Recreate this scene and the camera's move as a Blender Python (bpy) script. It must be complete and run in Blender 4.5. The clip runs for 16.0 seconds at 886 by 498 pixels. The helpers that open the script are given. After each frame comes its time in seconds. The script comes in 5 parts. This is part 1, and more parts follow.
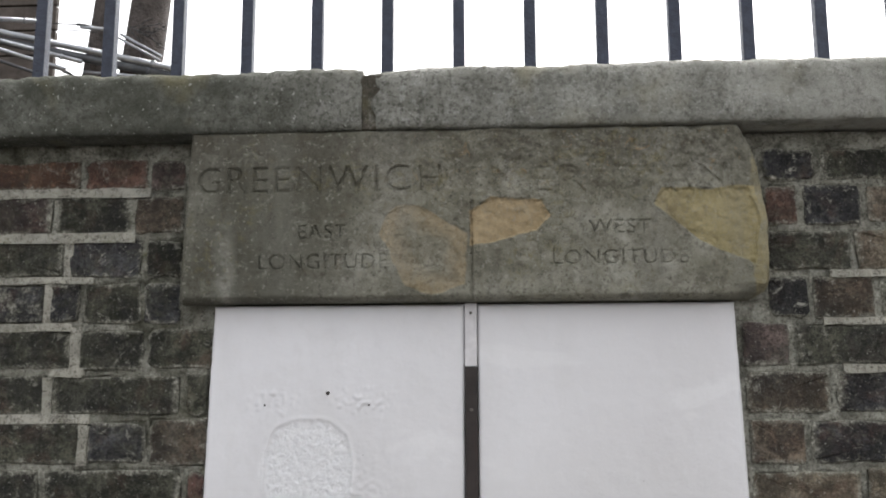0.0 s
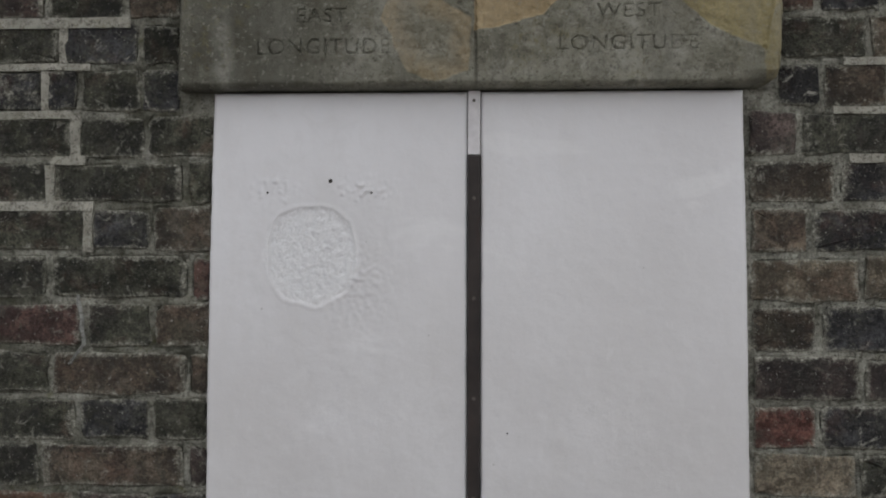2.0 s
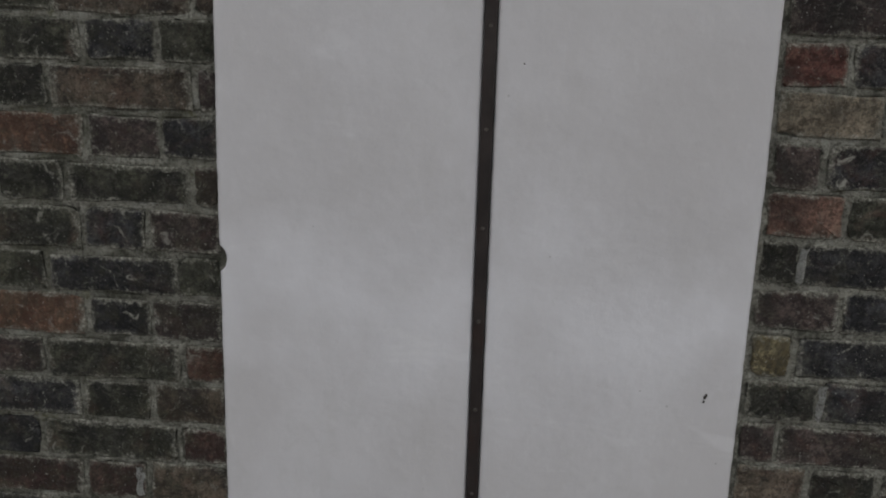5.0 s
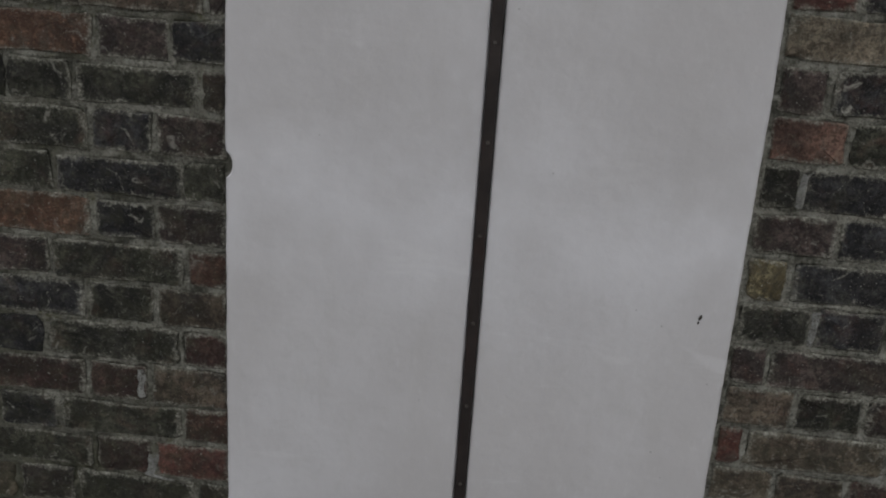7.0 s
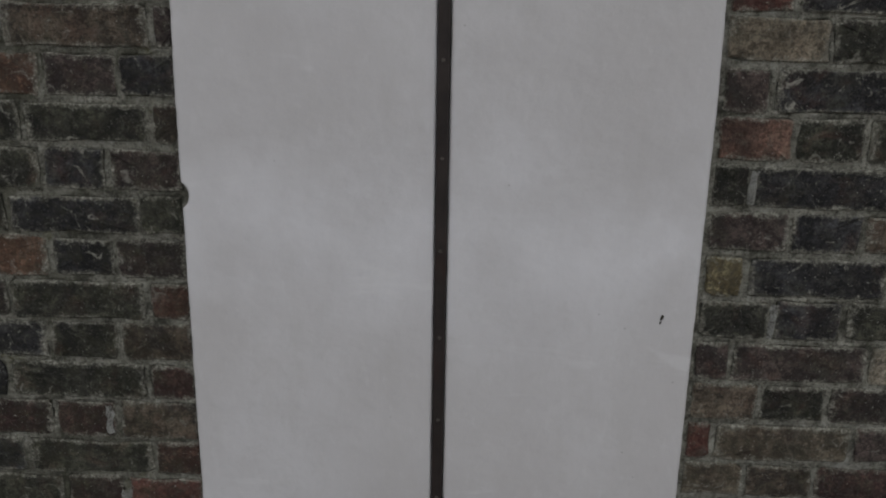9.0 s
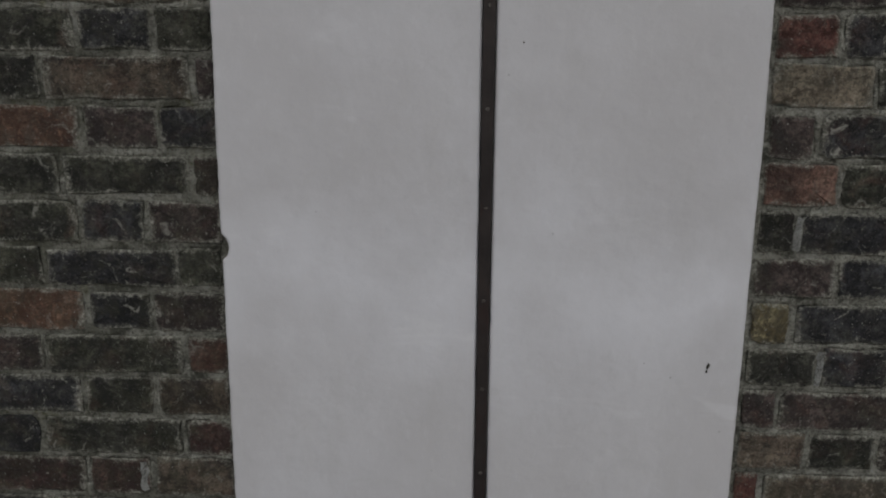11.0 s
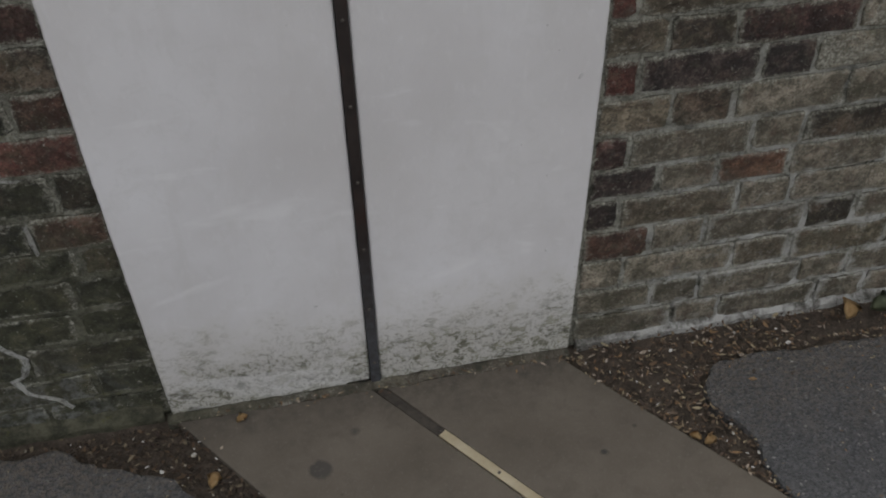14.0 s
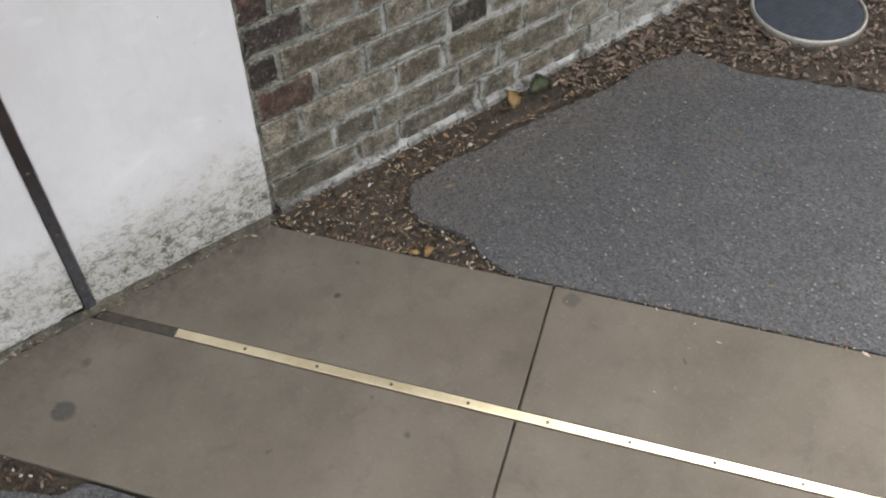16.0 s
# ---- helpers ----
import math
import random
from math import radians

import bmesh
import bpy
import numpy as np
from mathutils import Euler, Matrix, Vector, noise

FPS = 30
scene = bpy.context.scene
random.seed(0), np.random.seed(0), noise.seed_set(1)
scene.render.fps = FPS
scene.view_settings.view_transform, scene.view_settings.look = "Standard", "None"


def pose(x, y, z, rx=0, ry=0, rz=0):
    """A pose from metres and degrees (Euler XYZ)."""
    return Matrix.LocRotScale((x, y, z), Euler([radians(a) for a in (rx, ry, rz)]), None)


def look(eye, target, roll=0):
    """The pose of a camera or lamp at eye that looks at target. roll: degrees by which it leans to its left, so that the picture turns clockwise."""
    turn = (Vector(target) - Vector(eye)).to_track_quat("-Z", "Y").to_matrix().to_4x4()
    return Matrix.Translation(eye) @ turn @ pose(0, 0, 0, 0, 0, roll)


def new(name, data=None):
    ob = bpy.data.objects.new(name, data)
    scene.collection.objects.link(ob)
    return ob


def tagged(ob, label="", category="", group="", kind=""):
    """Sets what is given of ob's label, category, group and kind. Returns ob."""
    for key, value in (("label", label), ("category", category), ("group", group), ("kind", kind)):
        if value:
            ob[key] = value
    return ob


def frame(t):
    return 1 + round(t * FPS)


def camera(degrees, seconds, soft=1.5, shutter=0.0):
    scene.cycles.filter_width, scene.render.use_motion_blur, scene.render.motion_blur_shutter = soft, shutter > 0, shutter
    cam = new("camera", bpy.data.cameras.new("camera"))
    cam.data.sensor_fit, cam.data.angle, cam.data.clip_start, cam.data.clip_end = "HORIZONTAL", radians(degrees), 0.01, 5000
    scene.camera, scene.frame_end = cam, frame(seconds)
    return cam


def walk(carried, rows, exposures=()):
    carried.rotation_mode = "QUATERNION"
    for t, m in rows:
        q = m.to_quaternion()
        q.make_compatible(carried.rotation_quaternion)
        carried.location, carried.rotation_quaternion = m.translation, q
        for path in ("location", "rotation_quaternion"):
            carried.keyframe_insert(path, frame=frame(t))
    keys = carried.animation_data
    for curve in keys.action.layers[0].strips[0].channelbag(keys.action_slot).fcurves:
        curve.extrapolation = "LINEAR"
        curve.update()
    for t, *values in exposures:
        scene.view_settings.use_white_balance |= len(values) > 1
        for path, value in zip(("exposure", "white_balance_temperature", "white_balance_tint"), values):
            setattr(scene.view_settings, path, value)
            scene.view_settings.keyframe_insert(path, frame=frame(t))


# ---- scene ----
cam = camera(48.3, 16.0, soft=1.9)
PATH = [
    (0, (0.039, -1.555, 1.903), (-0.066, 0.415, 2.237), -0.2),
    (0.5, (0.04, -1.553, 1.892), (-0.074, 0.432, 2.114), -0.1),
    (1, (0.039, -1.546, 1.87), (-0.067, 0.447, 2.0), 0.2),
    (1.5, (0.04, -1.541, 1.858), (-0.072, 0.455, 1.925), 0.1),
    (2, (0.043, -1.537, 1.843), (-0.076, 0.46, 1.831), 0.1),
    (2.5, (0.051, -1.532, 1.825), (-0.076, 0.462, 1.742), 0.2),
    (3, (0.048, -1.531, 1.81), (-0.099, 0.458, 1.654), 0.1),
    (3.5, (0.054, -1.527, 1.781), (-0.126, 0.45, 1.539), 0.3),
    (4, (0.062, -1.516, 1.754), (-0.09, 0.445, 1.391), 0.2),
    (4.5, (0.053, -1.505, 1.714), (-0.065, 0.434, 1.236), 1.3),
    (5, (0.061, -1.501, 1.688), (-0.096, 0.415, 1.134), 1.7),
    (5.2, (0.061, -1.504, 1.68), (-0.117, 0.403, 1.104), 1.7),
    (7.3, (0.057, -1.532, 1.639), (-0.089, 0.348, 0.972), 4.1),
    (7.5, (0.051, -1.53, 1.639), (-0.103, 0.346, 0.963), 4.0),
    (8, (0.051, -1.531, 1.634), (-0.086, 0.341, 0.942), 4.3),
    (8.5, (0.055, -1.532, 1.629), (-0.068, 0.325, 0.897), 3.9),
    (9, (0.06, -1.535, 1.663), (-0.01, 0.356, 1.018), 1.0),
    (9.2, (0.048, -1.537, 1.67), (-0.001, 0.376, 1.088), 0.4),
    (11.3, (-0.035, -1.513, 1.661), (-0.098, 0.407, 1.103), 0.5),
    (11.5, (-0.049, -1.505, 1.654), (-0.09, 0.407, 1.07), 0.8),
    (12, (-0.058, -1.442, 1.646), (-0.105, 0.426, 0.934), 1.5),
    (12.5, (0.003, -1.356, 1.623), (-0.168, 0.385, 0.654), 0.3),
    (13, (0.015, -1.338, 1.587), (-0.066, 0.317, 0.466), -1.0),
    (13.5, (-0.049, -1.33, 1.583), (0.072, 0.226, 0.332), -1.6),
    (13.7, (-0.066, -1.355, 1.574), (0.075, 0.183, 0.303), -1.7),
    (14, (-0.111, -1.335, 1.571), (0.171, 0.114, 0.221), -1.2),
    (14.5, (-0.144, -1.336, 1.553), (0.268, 0.031, 0.152), -0.9),
    (15, (-0.151, -1.348, 1.539), (0.38, -0.068, 0.097), -1.5),
    (15.5, (-0.138, -1.374, 1.531), (0.506, -0.189, 0.054), -2.3),
    (16, (-0.125, -1.397, 1.519), (0.631, -0.32, 0.013), -1.9),
]
walk(cam, [(t, look(eye, target, roll)) for t, eye, target, roll in PATH],
     exposures=[(0.0, 1.82), (0.5, 1.74), (1.0, 1.66), (2.0, 1.4), (2.5, 1.18), (3.5, 1.1), (5.0, 0.95), (7.5, 0.9), (9.0, 0.9), (11.5, 0.92), (12.5, 1.0), (13.5, 1.06), (14.0, 1.12), (14.5, 1.42), (15.0, 1.69), (15.5, 1.92), (16.0, 2.14)])

# ---- light: overcast sky, one broad weak sun ----
SUN_ELEV, SUN_TURN = 62.0, 20.0
world = bpy.data.worlds.new("overcast_sky")
scene.world = world
world.use_nodes = True
wt = world.node_tree
sky = wt.nodes.new("ShaderNodeTexSky")
sky.sky_type = "NISHITA"
sky.sun_disc = False
sky.sun_elevation = radians(SUN_ELEV)
sky.sun_rotation = radians(SUN_TURN)
sky.air_density, sky.dust_density, sky.ozone_density = 1.0, 6.0, 1.0
grey = wt.nodes.new("ShaderNodeHueSaturation")
grey.inputs["Saturation"].default_value = 0.12
wt.links.new(sky.outputs[0], grey.inputs["Color"])
wt.links.new(grey.outputs[0], wt.nodes["Background"].inputs[0])
wt.nodes["Background"].inputs[1].default_value = 0.15
sun_data = bpy.data.lights.new("sun", "SUN")
sun_data.energy, sun_data.angle, sun_data.color = 0.5, radians(50), (1.0, 0.97, 0.94)
sun = new("sun", sun_data)
sd = Vector((math.sin(radians(SUN_TURN)) * math.cos(radians(SUN_ELEV)), math.cos(radians(SUN_TURN)) * math.cos(radians(SUN_ELEV)), math.sin(radians(SUN_ELEV))))
sun.matrix_world = look(sd * 30, (0, 0, 0))


# ---- node helpers ----
class Mat:
    """A small builder of procedural materials, in world metres."""

    def __init__(self, name, rough=0.85, metal=0.0, spec=0.3):
        self.m = bpy.data.materials.new(name)
        self.m.use_nodes = True
        self.t = self.m.node_tree
        self.b = self.t.nodes["Principled BSDF"]
        self.b.inputs["Roughness"].default_value = rough
        self.b.inputs["Metallic"].default_value = metal
        self.b.inputs["Specular IOR Level"].default_value = spec
        self.pos = self.n("ShaderNodeNewGeometry").outputs["Position"]
        self.bump_in = None

    def n(self, kind):
        return self.t.nodes.new(kind)

    def link(self, a, b):
        self.t.links.new(a, b)

    def moved(self, by=(0, 0, 0), scale=(1, 1, 1), jitter=False):
        mp = self.n("ShaderNodeMapping")
        mp.inputs["Location"].default_value = by
        mp.inputs["Scale"].default_value = scale
        self.link(self.pos, mp.inputs["Vector"])
        if not jitter:
            return mp.outputs[0]
        info = self.n("ShaderNodeObjectInfo")
        mul = self.n("ShaderNodeMath")
        mul.operation = "MULTIPLY"
        mul.inputs[1].default_value = 40
        self.link(info.outputs["Random"], mul.inputs[0])
        add = self.n("ShaderNodeVectorMath")
        self.link(mp.outputs[0], add.inputs[0])
        self.link(mul.outputs[0], add.inputs[1])
        return add.outputs[0]

    def noise(self, scale, detail=4, rough=0.6, vec=None, distort=0.0):
        nd = self.n("ShaderNodeTexNoise")
        nd.inputs["Scale"].default_value = scale
        nd.inputs["Detail"].default_value = detail
        nd.inputs["Roughness"].default_value = rough
        nd.inputs["Distortion"].default_value = distort
        self.link(vec or self.pos, nd.inputs["Vector"])
        return nd.outputs["Fac"]

    def voronoi(self, scale, feature="F1", out="Distance", vec=None):
        nd = self.n("ShaderNodeTexVoronoi")
        nd.feature = feature
        nd.inputs["Scale"].default_value = scale
        self.link(vec or self.pos, nd.inputs["Vector"])
        return nd.outputs[out]

    def ramp(self, fac, *stops):
        nd = self.n("ShaderNodeValToRGB")
        el = nd.color_ramp.elements
        while len(el) < len(stops):
            el.new(0.5)
        for e, (p, c) in zip(el, stops):
            e.position = p
            e.color = (c, c, c, 1) if isinstance(c, (int, float)) else (*c, 1)
        self.link(fac, nd.inputs[0])
        return nd.outputs[0]

    def mix(self, fac, a, b, how="MIX"):
        nd = self.n("ShaderNodeMix")
        nd.data_type, nd.blend_type = "RGBA", how
        if isinstance(fac, (int, float)):
            nd.inputs[0].default_value = fac
        else:
            self.link(fac, nd.inputs[0])
        for k, v in ((6, a), (7, b)):
            if isinstance(v, tuple):
                nd.inputs[k].default_value = (*v, 1)
            else:
                self.link(v, nd.inputs[k])
        return nd.outputs[2]

    def math(self, how, a, b):
        nd = self.n("ShaderNodeMath")
        nd.operation = how
        for k, v in ((0, a), (1, b)):
            if isinstance(v, (int, float)):
                nd.inputs[k].default_value = v
            else:
                self.link(v, nd.inputs[k])
        return nd.outputs[0]

    def axis(self, which):
        nd = self.n("ShaderNodeSeparateXYZ")
        self.link(self.pos, nd.inputs[0])
        return nd.outputs[which]

    def span(self, value, lo, hi):
        nd = self.n("ShaderNodeMapRange")
        nd.inputs["From Min"].default_value, nd.inputs["From Max"].default_value = lo, hi
        self.link(value, nd.inputs["Value"])
        return nd.outputs[0]

    def bump(self, height, dist, strength=1.0):
        nd = self.n("ShaderNodeBump")
        nd.inputs["Distance"].default_value = dist
        nd.inputs["Strength"].default_value = strength
        self.link(height, nd.inputs["Height"])
        if self.bump_in is not None:
            self.link(self.bump_in, nd.inputs["Normal"])
        self.bump_in = nd.outputs[0]
        self.link(self.bump_in, self.b.inputs["Normal"])

    def done(self, colour, rough=None):
        if isinstance(colour, tuple):
            self.b.inputs["Base Color"].default_value = (*colour, 1)
        else:
            self.link(colour, self.b.inputs["Base Color"])
        if rough is not None:
            self.link(rough, self.b.inputs["Roughness"])
        return self.m


MORTAR_A, MORTAR_B = (0.47, 0.46, 0.395), (0.22, 0.214, 0.176)


def brick_material(name, dark, light, smear=0.6, burn=0.75):
    q = Mat(name, 0.9, spec=0.2)
    v = q.moved(jitter=True)
    info = q.n("ShaderNodeObjectInfo")
    deep = tuple(0.5 * c for c in dark)
    pale = tuple(1.3 * c for c in light)
    col = q.ramp(q.noise(21, 6, 0.72, v), (0.34, deep), (0.46, dark), (0.57, light), (0.70, pale))
    # fired faces turn from olive to rust within one brick
    col = q.mix(q.ramp(q.noise(15, 4, 0.6, v, 0.8), (0.52, 0.0), (0.66, 0.5)), col, (0.105, 0.06, 0.046))
    col = q.mix(q.ramp(q.noise(19, 4, 0.65, q.moved((9, 0, 4), jitter=True), 0.5), (0.52, 0.0), (0.66, 0.5)), col, (0.072, 0.073, 0.052))
    # burnt and sooty patches, some bricks far more than others
    tone = q.math("ADD", q.math("MULTIPLY", info.outputs["Random"], 0.8), 0.62)
    cmb = q.n("ShaderNodeCombineColor")
    for k in range(3):
        q.link(tone, cmb.inputs[k])
    col = q.mix(1.0, col, cmb.outputs[0], "MULTIPLY")
    col = q.mix(q.ramp(q.noise(8.5, 5, 0.65, v, 0.7), (0.44, 0.0), (0.57, burn)), col, (0.02, 0.019, 0.019))
    col = q.mix(q.ramp(q.noise(190, 3, 0.7, v), (0.38, 0.35), (0.52, 0.0)), col, (0.022, 0.021, 0.019))
    col = q.mix(q.ramp(q.noise(95, 5, 0.8, v), (0.40, 0.5), (0.5, 0.0)), col, tuple(0.5 * c for c in dark))
    # pitted, blotched faces
    col = q.mix(q.ramp(q.noise(48, 5, 0.8, q.moved((4, 0, 1), jitter=True)), (0.40, 0.75), (0.49, 0.0)), col, tuple(0.42 * c for c in dark))
    col = q.mix(q.ramp(q.noise(55, 5, 0.8, q.moved((1, 0, 6), jitter=True)), (0.55, 0.0), (0.66, 0.5)), col, pale)
    # small blisters of pale grit
    col = q.mix(q.ramp(q.noise(120, 4, 0.75, q.moved((2, 0, 7), jitter=True)), (0.57, 0.0), (0.69, 0.4)), col, (0.16, 0.15, 0.12))
    # green algae, thicker on the western stretch and towards the path
    big = q.noise(3.2, 4, 0.6)
    west = q.span(q.axis("X"), 0.2, -0.9)
    low = q.span(q.axis("Z"), 1.5, 0.1)
    amount = q.math("ADD", q.math("MULTIPLY", west, q.math("ADD", q.math("MULTIPLY", q.span(q.axis("Z"), 0.66, 0.25), 0.36), 0.10)), q.math("MULTIPLY", low, 0.1))
    film = q.math("ADD", q.math("MULTIPLY", q.noise(40, 4, 0.7), 0.55), q.math("ADD", q.math("MULTIPLY", big, 0.45), amount))
    col = q.mix(q.ramp(film, (0.58, 0.0), (0.84, 0.75)), col, q.ramp(q.noise(23, 5, 0.7), (0.36, (0.026, 0.027, 0.018)), (0.54, (0.06, 0.061, 0.038)), (0.68, (0.115, 0.11, 0.066))))
    # lime smears and white flecks
    col = q.mix(q.ramp(q.noise(34, 5, 0.75, v, 1.0), (0.60, 0.0), (0.69, smear)), col, (0.30, 0.29, 0.25))
    col = q.mix(q.ramp(q.noise(230, 2, 0.5, v), (0.69, 0.0), (0.75, 0.55)), col, (0.42, 0.41, 0.37))
    # old mortar left clinging to the arrises and wiped over the face
    sepg = q.n("ShaderNodeSeparateXYZ")
    tc = q.n("ShaderNodeTexCoord")
    q.link(tc.outputs["Generated"], sepg.inputs[0])
    ex = q.span(q.math("ABSOLUTE", q.math("SUBTRACT", sepg.outputs["X"], 0.5), 0), 0.38, 0.5)
    ez = q.span(q.math("ABSOLUTE", q.math("SUBTRACT", sepg.outputs["Z"], 0.5), 0), 0.26, 0.5)
    cling = q.math("ADD", q.math("MULTIPLY", q.math("MAXIMUM", ex, ez), 0.27), q.noise(26, 7, 0.9))
    lime = q.ramp(q.noise(170, 4, 0.75), (0.36, (0.09, 0.086, 0.07)), (0.5, MORTAR_B), (0.64, MORTAR_A))
    col = q.mix(q.ramp(cling, (0.63, 0.0), (0.77, 0.85)), col, lime)
    # thin grey wash of old lime over whole stretches of the wall
    col = q.mix(q.ramp(q.noise(11, 7, 0.85, q.moved((3, 0, 9))), (0.52, 0.0), (0.68, 0.4)), col, q.ramp(q.noise(90, 4, 0.75), (0.38, (0.06, 0.059, 0.048)), (0.6, (0.19, 0.185, 0.155))))
    # white bloom and painted lens haze on the eastern foot, grey crust on the western
    bloom_haze = q.math("MULTIPLY", q.span(q.axis("X"), 0.5, 0.68), q.span(q.axis("Z"), 0.5, 0.12))
    edge = q.math("ADD", q.math("MULTIPLY", q.math("MAXIMUM", ex, ez), 0.16), q.noise(19, 6, 0.8, None, 0.3))
    bloom_haze = q.math("MULTIPLY", bloom_haze, q.ramp(edge, (0.56, 0.0), (0.72, 0.8)))
    col = q.mix(bloom_haze, col, (0.40, 0.395, 0.37))
    for place, reach in (((-0.9, 0.0, 0.19), 0.13), ((-0.62, 0.0, 0.05), 0.17), ((-0.88, 0.0, 0.04), 0.15)):
        salt = q.n("ShaderNodeVectorMath")
        salt.operation = "DISTANCE"
        q.link(q.pos, salt.inputs[0])
        salt.inputs[1].default_value = place
        crust = q.math("MULTIPLY", q.span(salt.outputs["Value"], reach, 0.04), q.ramp(q.noise(22, 6, 0.8), (0.46, 0.0), (0.6, 0.7)))
        col = q.mix(crust, col, (0.2, 0.205, 0.195))
    q.bump(q.noise(45, 5, 0.7, v), 0.009)
    q.bump(q.noise(330, 3, 0.6, v), 0.0018)
    return q.done(col)


BRICK = {
    "dark": brick_material("brick_sooty", (0.040, 0.041, 0.031), (0.092, 0.091, 0.068)),
    "brown": brick_material("brick_brown", (0.078, 0.063, 0.048), (0.145, 0.116, 0.087)),
    "rust": brick_material("brick_rust", (0.115, 0.066, 0.050), (0.185, 0.112, 0.086), 0.45, 0.55),
    "red": brick_material("brick_red", (0.115, 0.052, 0.042), (0.175, 0.082, 0.066), 0.4, 0.5),
    "maroon": brick_material("brick_maroon", (0.068, 0.042, 0.037), (0.125, 0.075, 0.064), 0.3, 0.6),
    "plum": brick_material("brick_plum", (0.066, 0.051, 0.047), (0.125, 0.096, 0.085)),
    "tan": brick_material("brick_tan", (0.135, 0.113, 0.082), (0.23, 0.193, 0.142), 0.7, 0.4),
    "yellow": brick_material("brick_yellow", (0.26, 0.21, 0.11), (0.42, 0.36, 0.2), 0.6, 0.8),
    "orange": brick_material("brick_orange", (0.18, 0.1, 0.066), (0.26, 0.155, 0.105), 0.55, 0.5),
    # earth is raised beyond the brick's own tone to imitate lens haze
    "earth": brick_material("brick_earth", (0.18, 0.158, 0.12), (0.29, 0.255, 0.2), 0.7, 0.3),
    "slate": brick_material("brick_slate", (0.032, 0.032, 0.034), (0.072, 0.072, 0.075), 0.95),
}


def mortar_material(name, a, b, algae=0.25, dirt=0.85):
    q = Mat(name, 0.95, spec=0.15)
    col = q.ramp(q.noise(26, 6, 0.75), (0.36, b), (0.62, a))
    col = q.mix(q.ramp(q.noise(150, 5, 0.8), (0.38, 0.8), (0.5, 0.0)), col, (0.075, 0.069, 0.056))
    col = q.mix(q.ramp(q.noise(210, 3, 0.7, q.moved((7, 0, 0))), (0.6, 0.0), (0.7, 0.4)), col, (0.58, 0.57, 0.52))
    col = q.mix(q.ramp(q.noise(11, 6, 0.8), (0.38, dirt), (0.53, 0.0)), col, (0.055, 0.055, 0.042))
    col = q.mix(q.ramp(q.noise(9, 6, 0.8, q.moved((2, 0, 5))), (0.55, 0.0), (0.66, 0.6)), col, (0.5, 0.49, 0.44))
    west = q.span(q.axis("X"), 0.2, -0.9)
    damp = q.math("MULTIPLY", west, q.math("ADD", q.math("MULTIPLY", q.span(q.axis("Z"), 0.8, 0.2), 0.45 if algae else 0.0), algae))
    film = q.math("ADD", q.noise(5, 6, 0.7), damp)
    col = q.mix(q.ramp(film, (0.6, 0.0), (0.82, 0.85)), col, q.ramp(q.noise(34, 5, 0.75), (0.4, (0.05, 0.051, 0.035)), (0.6, (0.13, 0.127, 0.088))))
    # yellow-green moss in a few western joints
    moss = q.math("MULTIPLY", west, q.ramp(q.noise(8, 5, 0.75, q.moved((9, 0, 2))), (0.58, 0.0), (0.66, 0.75)))
    col = q.mix(q.math("MULTIPLY", moss, q.ramp(q.noise(110, 4, 0.75), (0.4, 0.2), (0.56, 1.0))), col, (0.125, 0.125, 0.04))
    # white lime washed from joints near the eastern foot, plus painted lens haze
    wash_haze = q.math("MULTIPLY", q.span(q.axis("X"), 0.46, 0.62), q.span(q.axis("Z"), 0.9, 0.2))
    col = q.mix(q.math("MULTIPLY", wash_haze, q.ramp(q.noise(15, 5, 0.75), (0.42, 0.0), (0.56, 0.85))), col, (0.56, 0.555, 0.53))
    q.bump(q.noise(70, 6, 0.8), 0.008)
    q.bump(q.noise(420, 3, 0.7), 0.002)
    return q.done(col)


M_MORTAR = mortar_material("old_lime_mortar", MORTAR_A, MORTAR_B, 0.2)
M_POINTING = mortar_material("pale_cement_pointing", (0.52, 0.50, 0.43), (0.36, 0.345, 0.29), 0.04, 0.3)
M_SALT = mortar_material("white_lime_run", (0.50, 0.50, 0.47), (0.27, 0.27, 0.25), 0.0, 0.4)


# outlines of the spalled places on the lintel, anticlockwise in x, z
SPALLS = [[(-0.140, 2.185), (-0.125, 2.149), (-0.102, 2.102), (-0.058, 2.087), (-0.007, 2.101), (-0.004, 2.185), (-0.043, 2.207), (-0.082, 2.230), (-0.108, 2.230), (-0.129, 2.214)],
          [(0.0, 2.162), (0.03, 2.166), (0.105, 2.187), (0.125, 2.21), (0.112, 2.234), (0.035, 2.241), (0.001, 2.217)],
          [(0.284, 2.226), (0.353, 2.166), (0.436, 2.13), (0.447, 2.2), (0.438, 2.25), (0.298, 2.25)],
          [(0.41, 2.08), (0.47, 2.08), (0.47, 2.35), (0.415, 2.35), (0.425, 2.2)]]


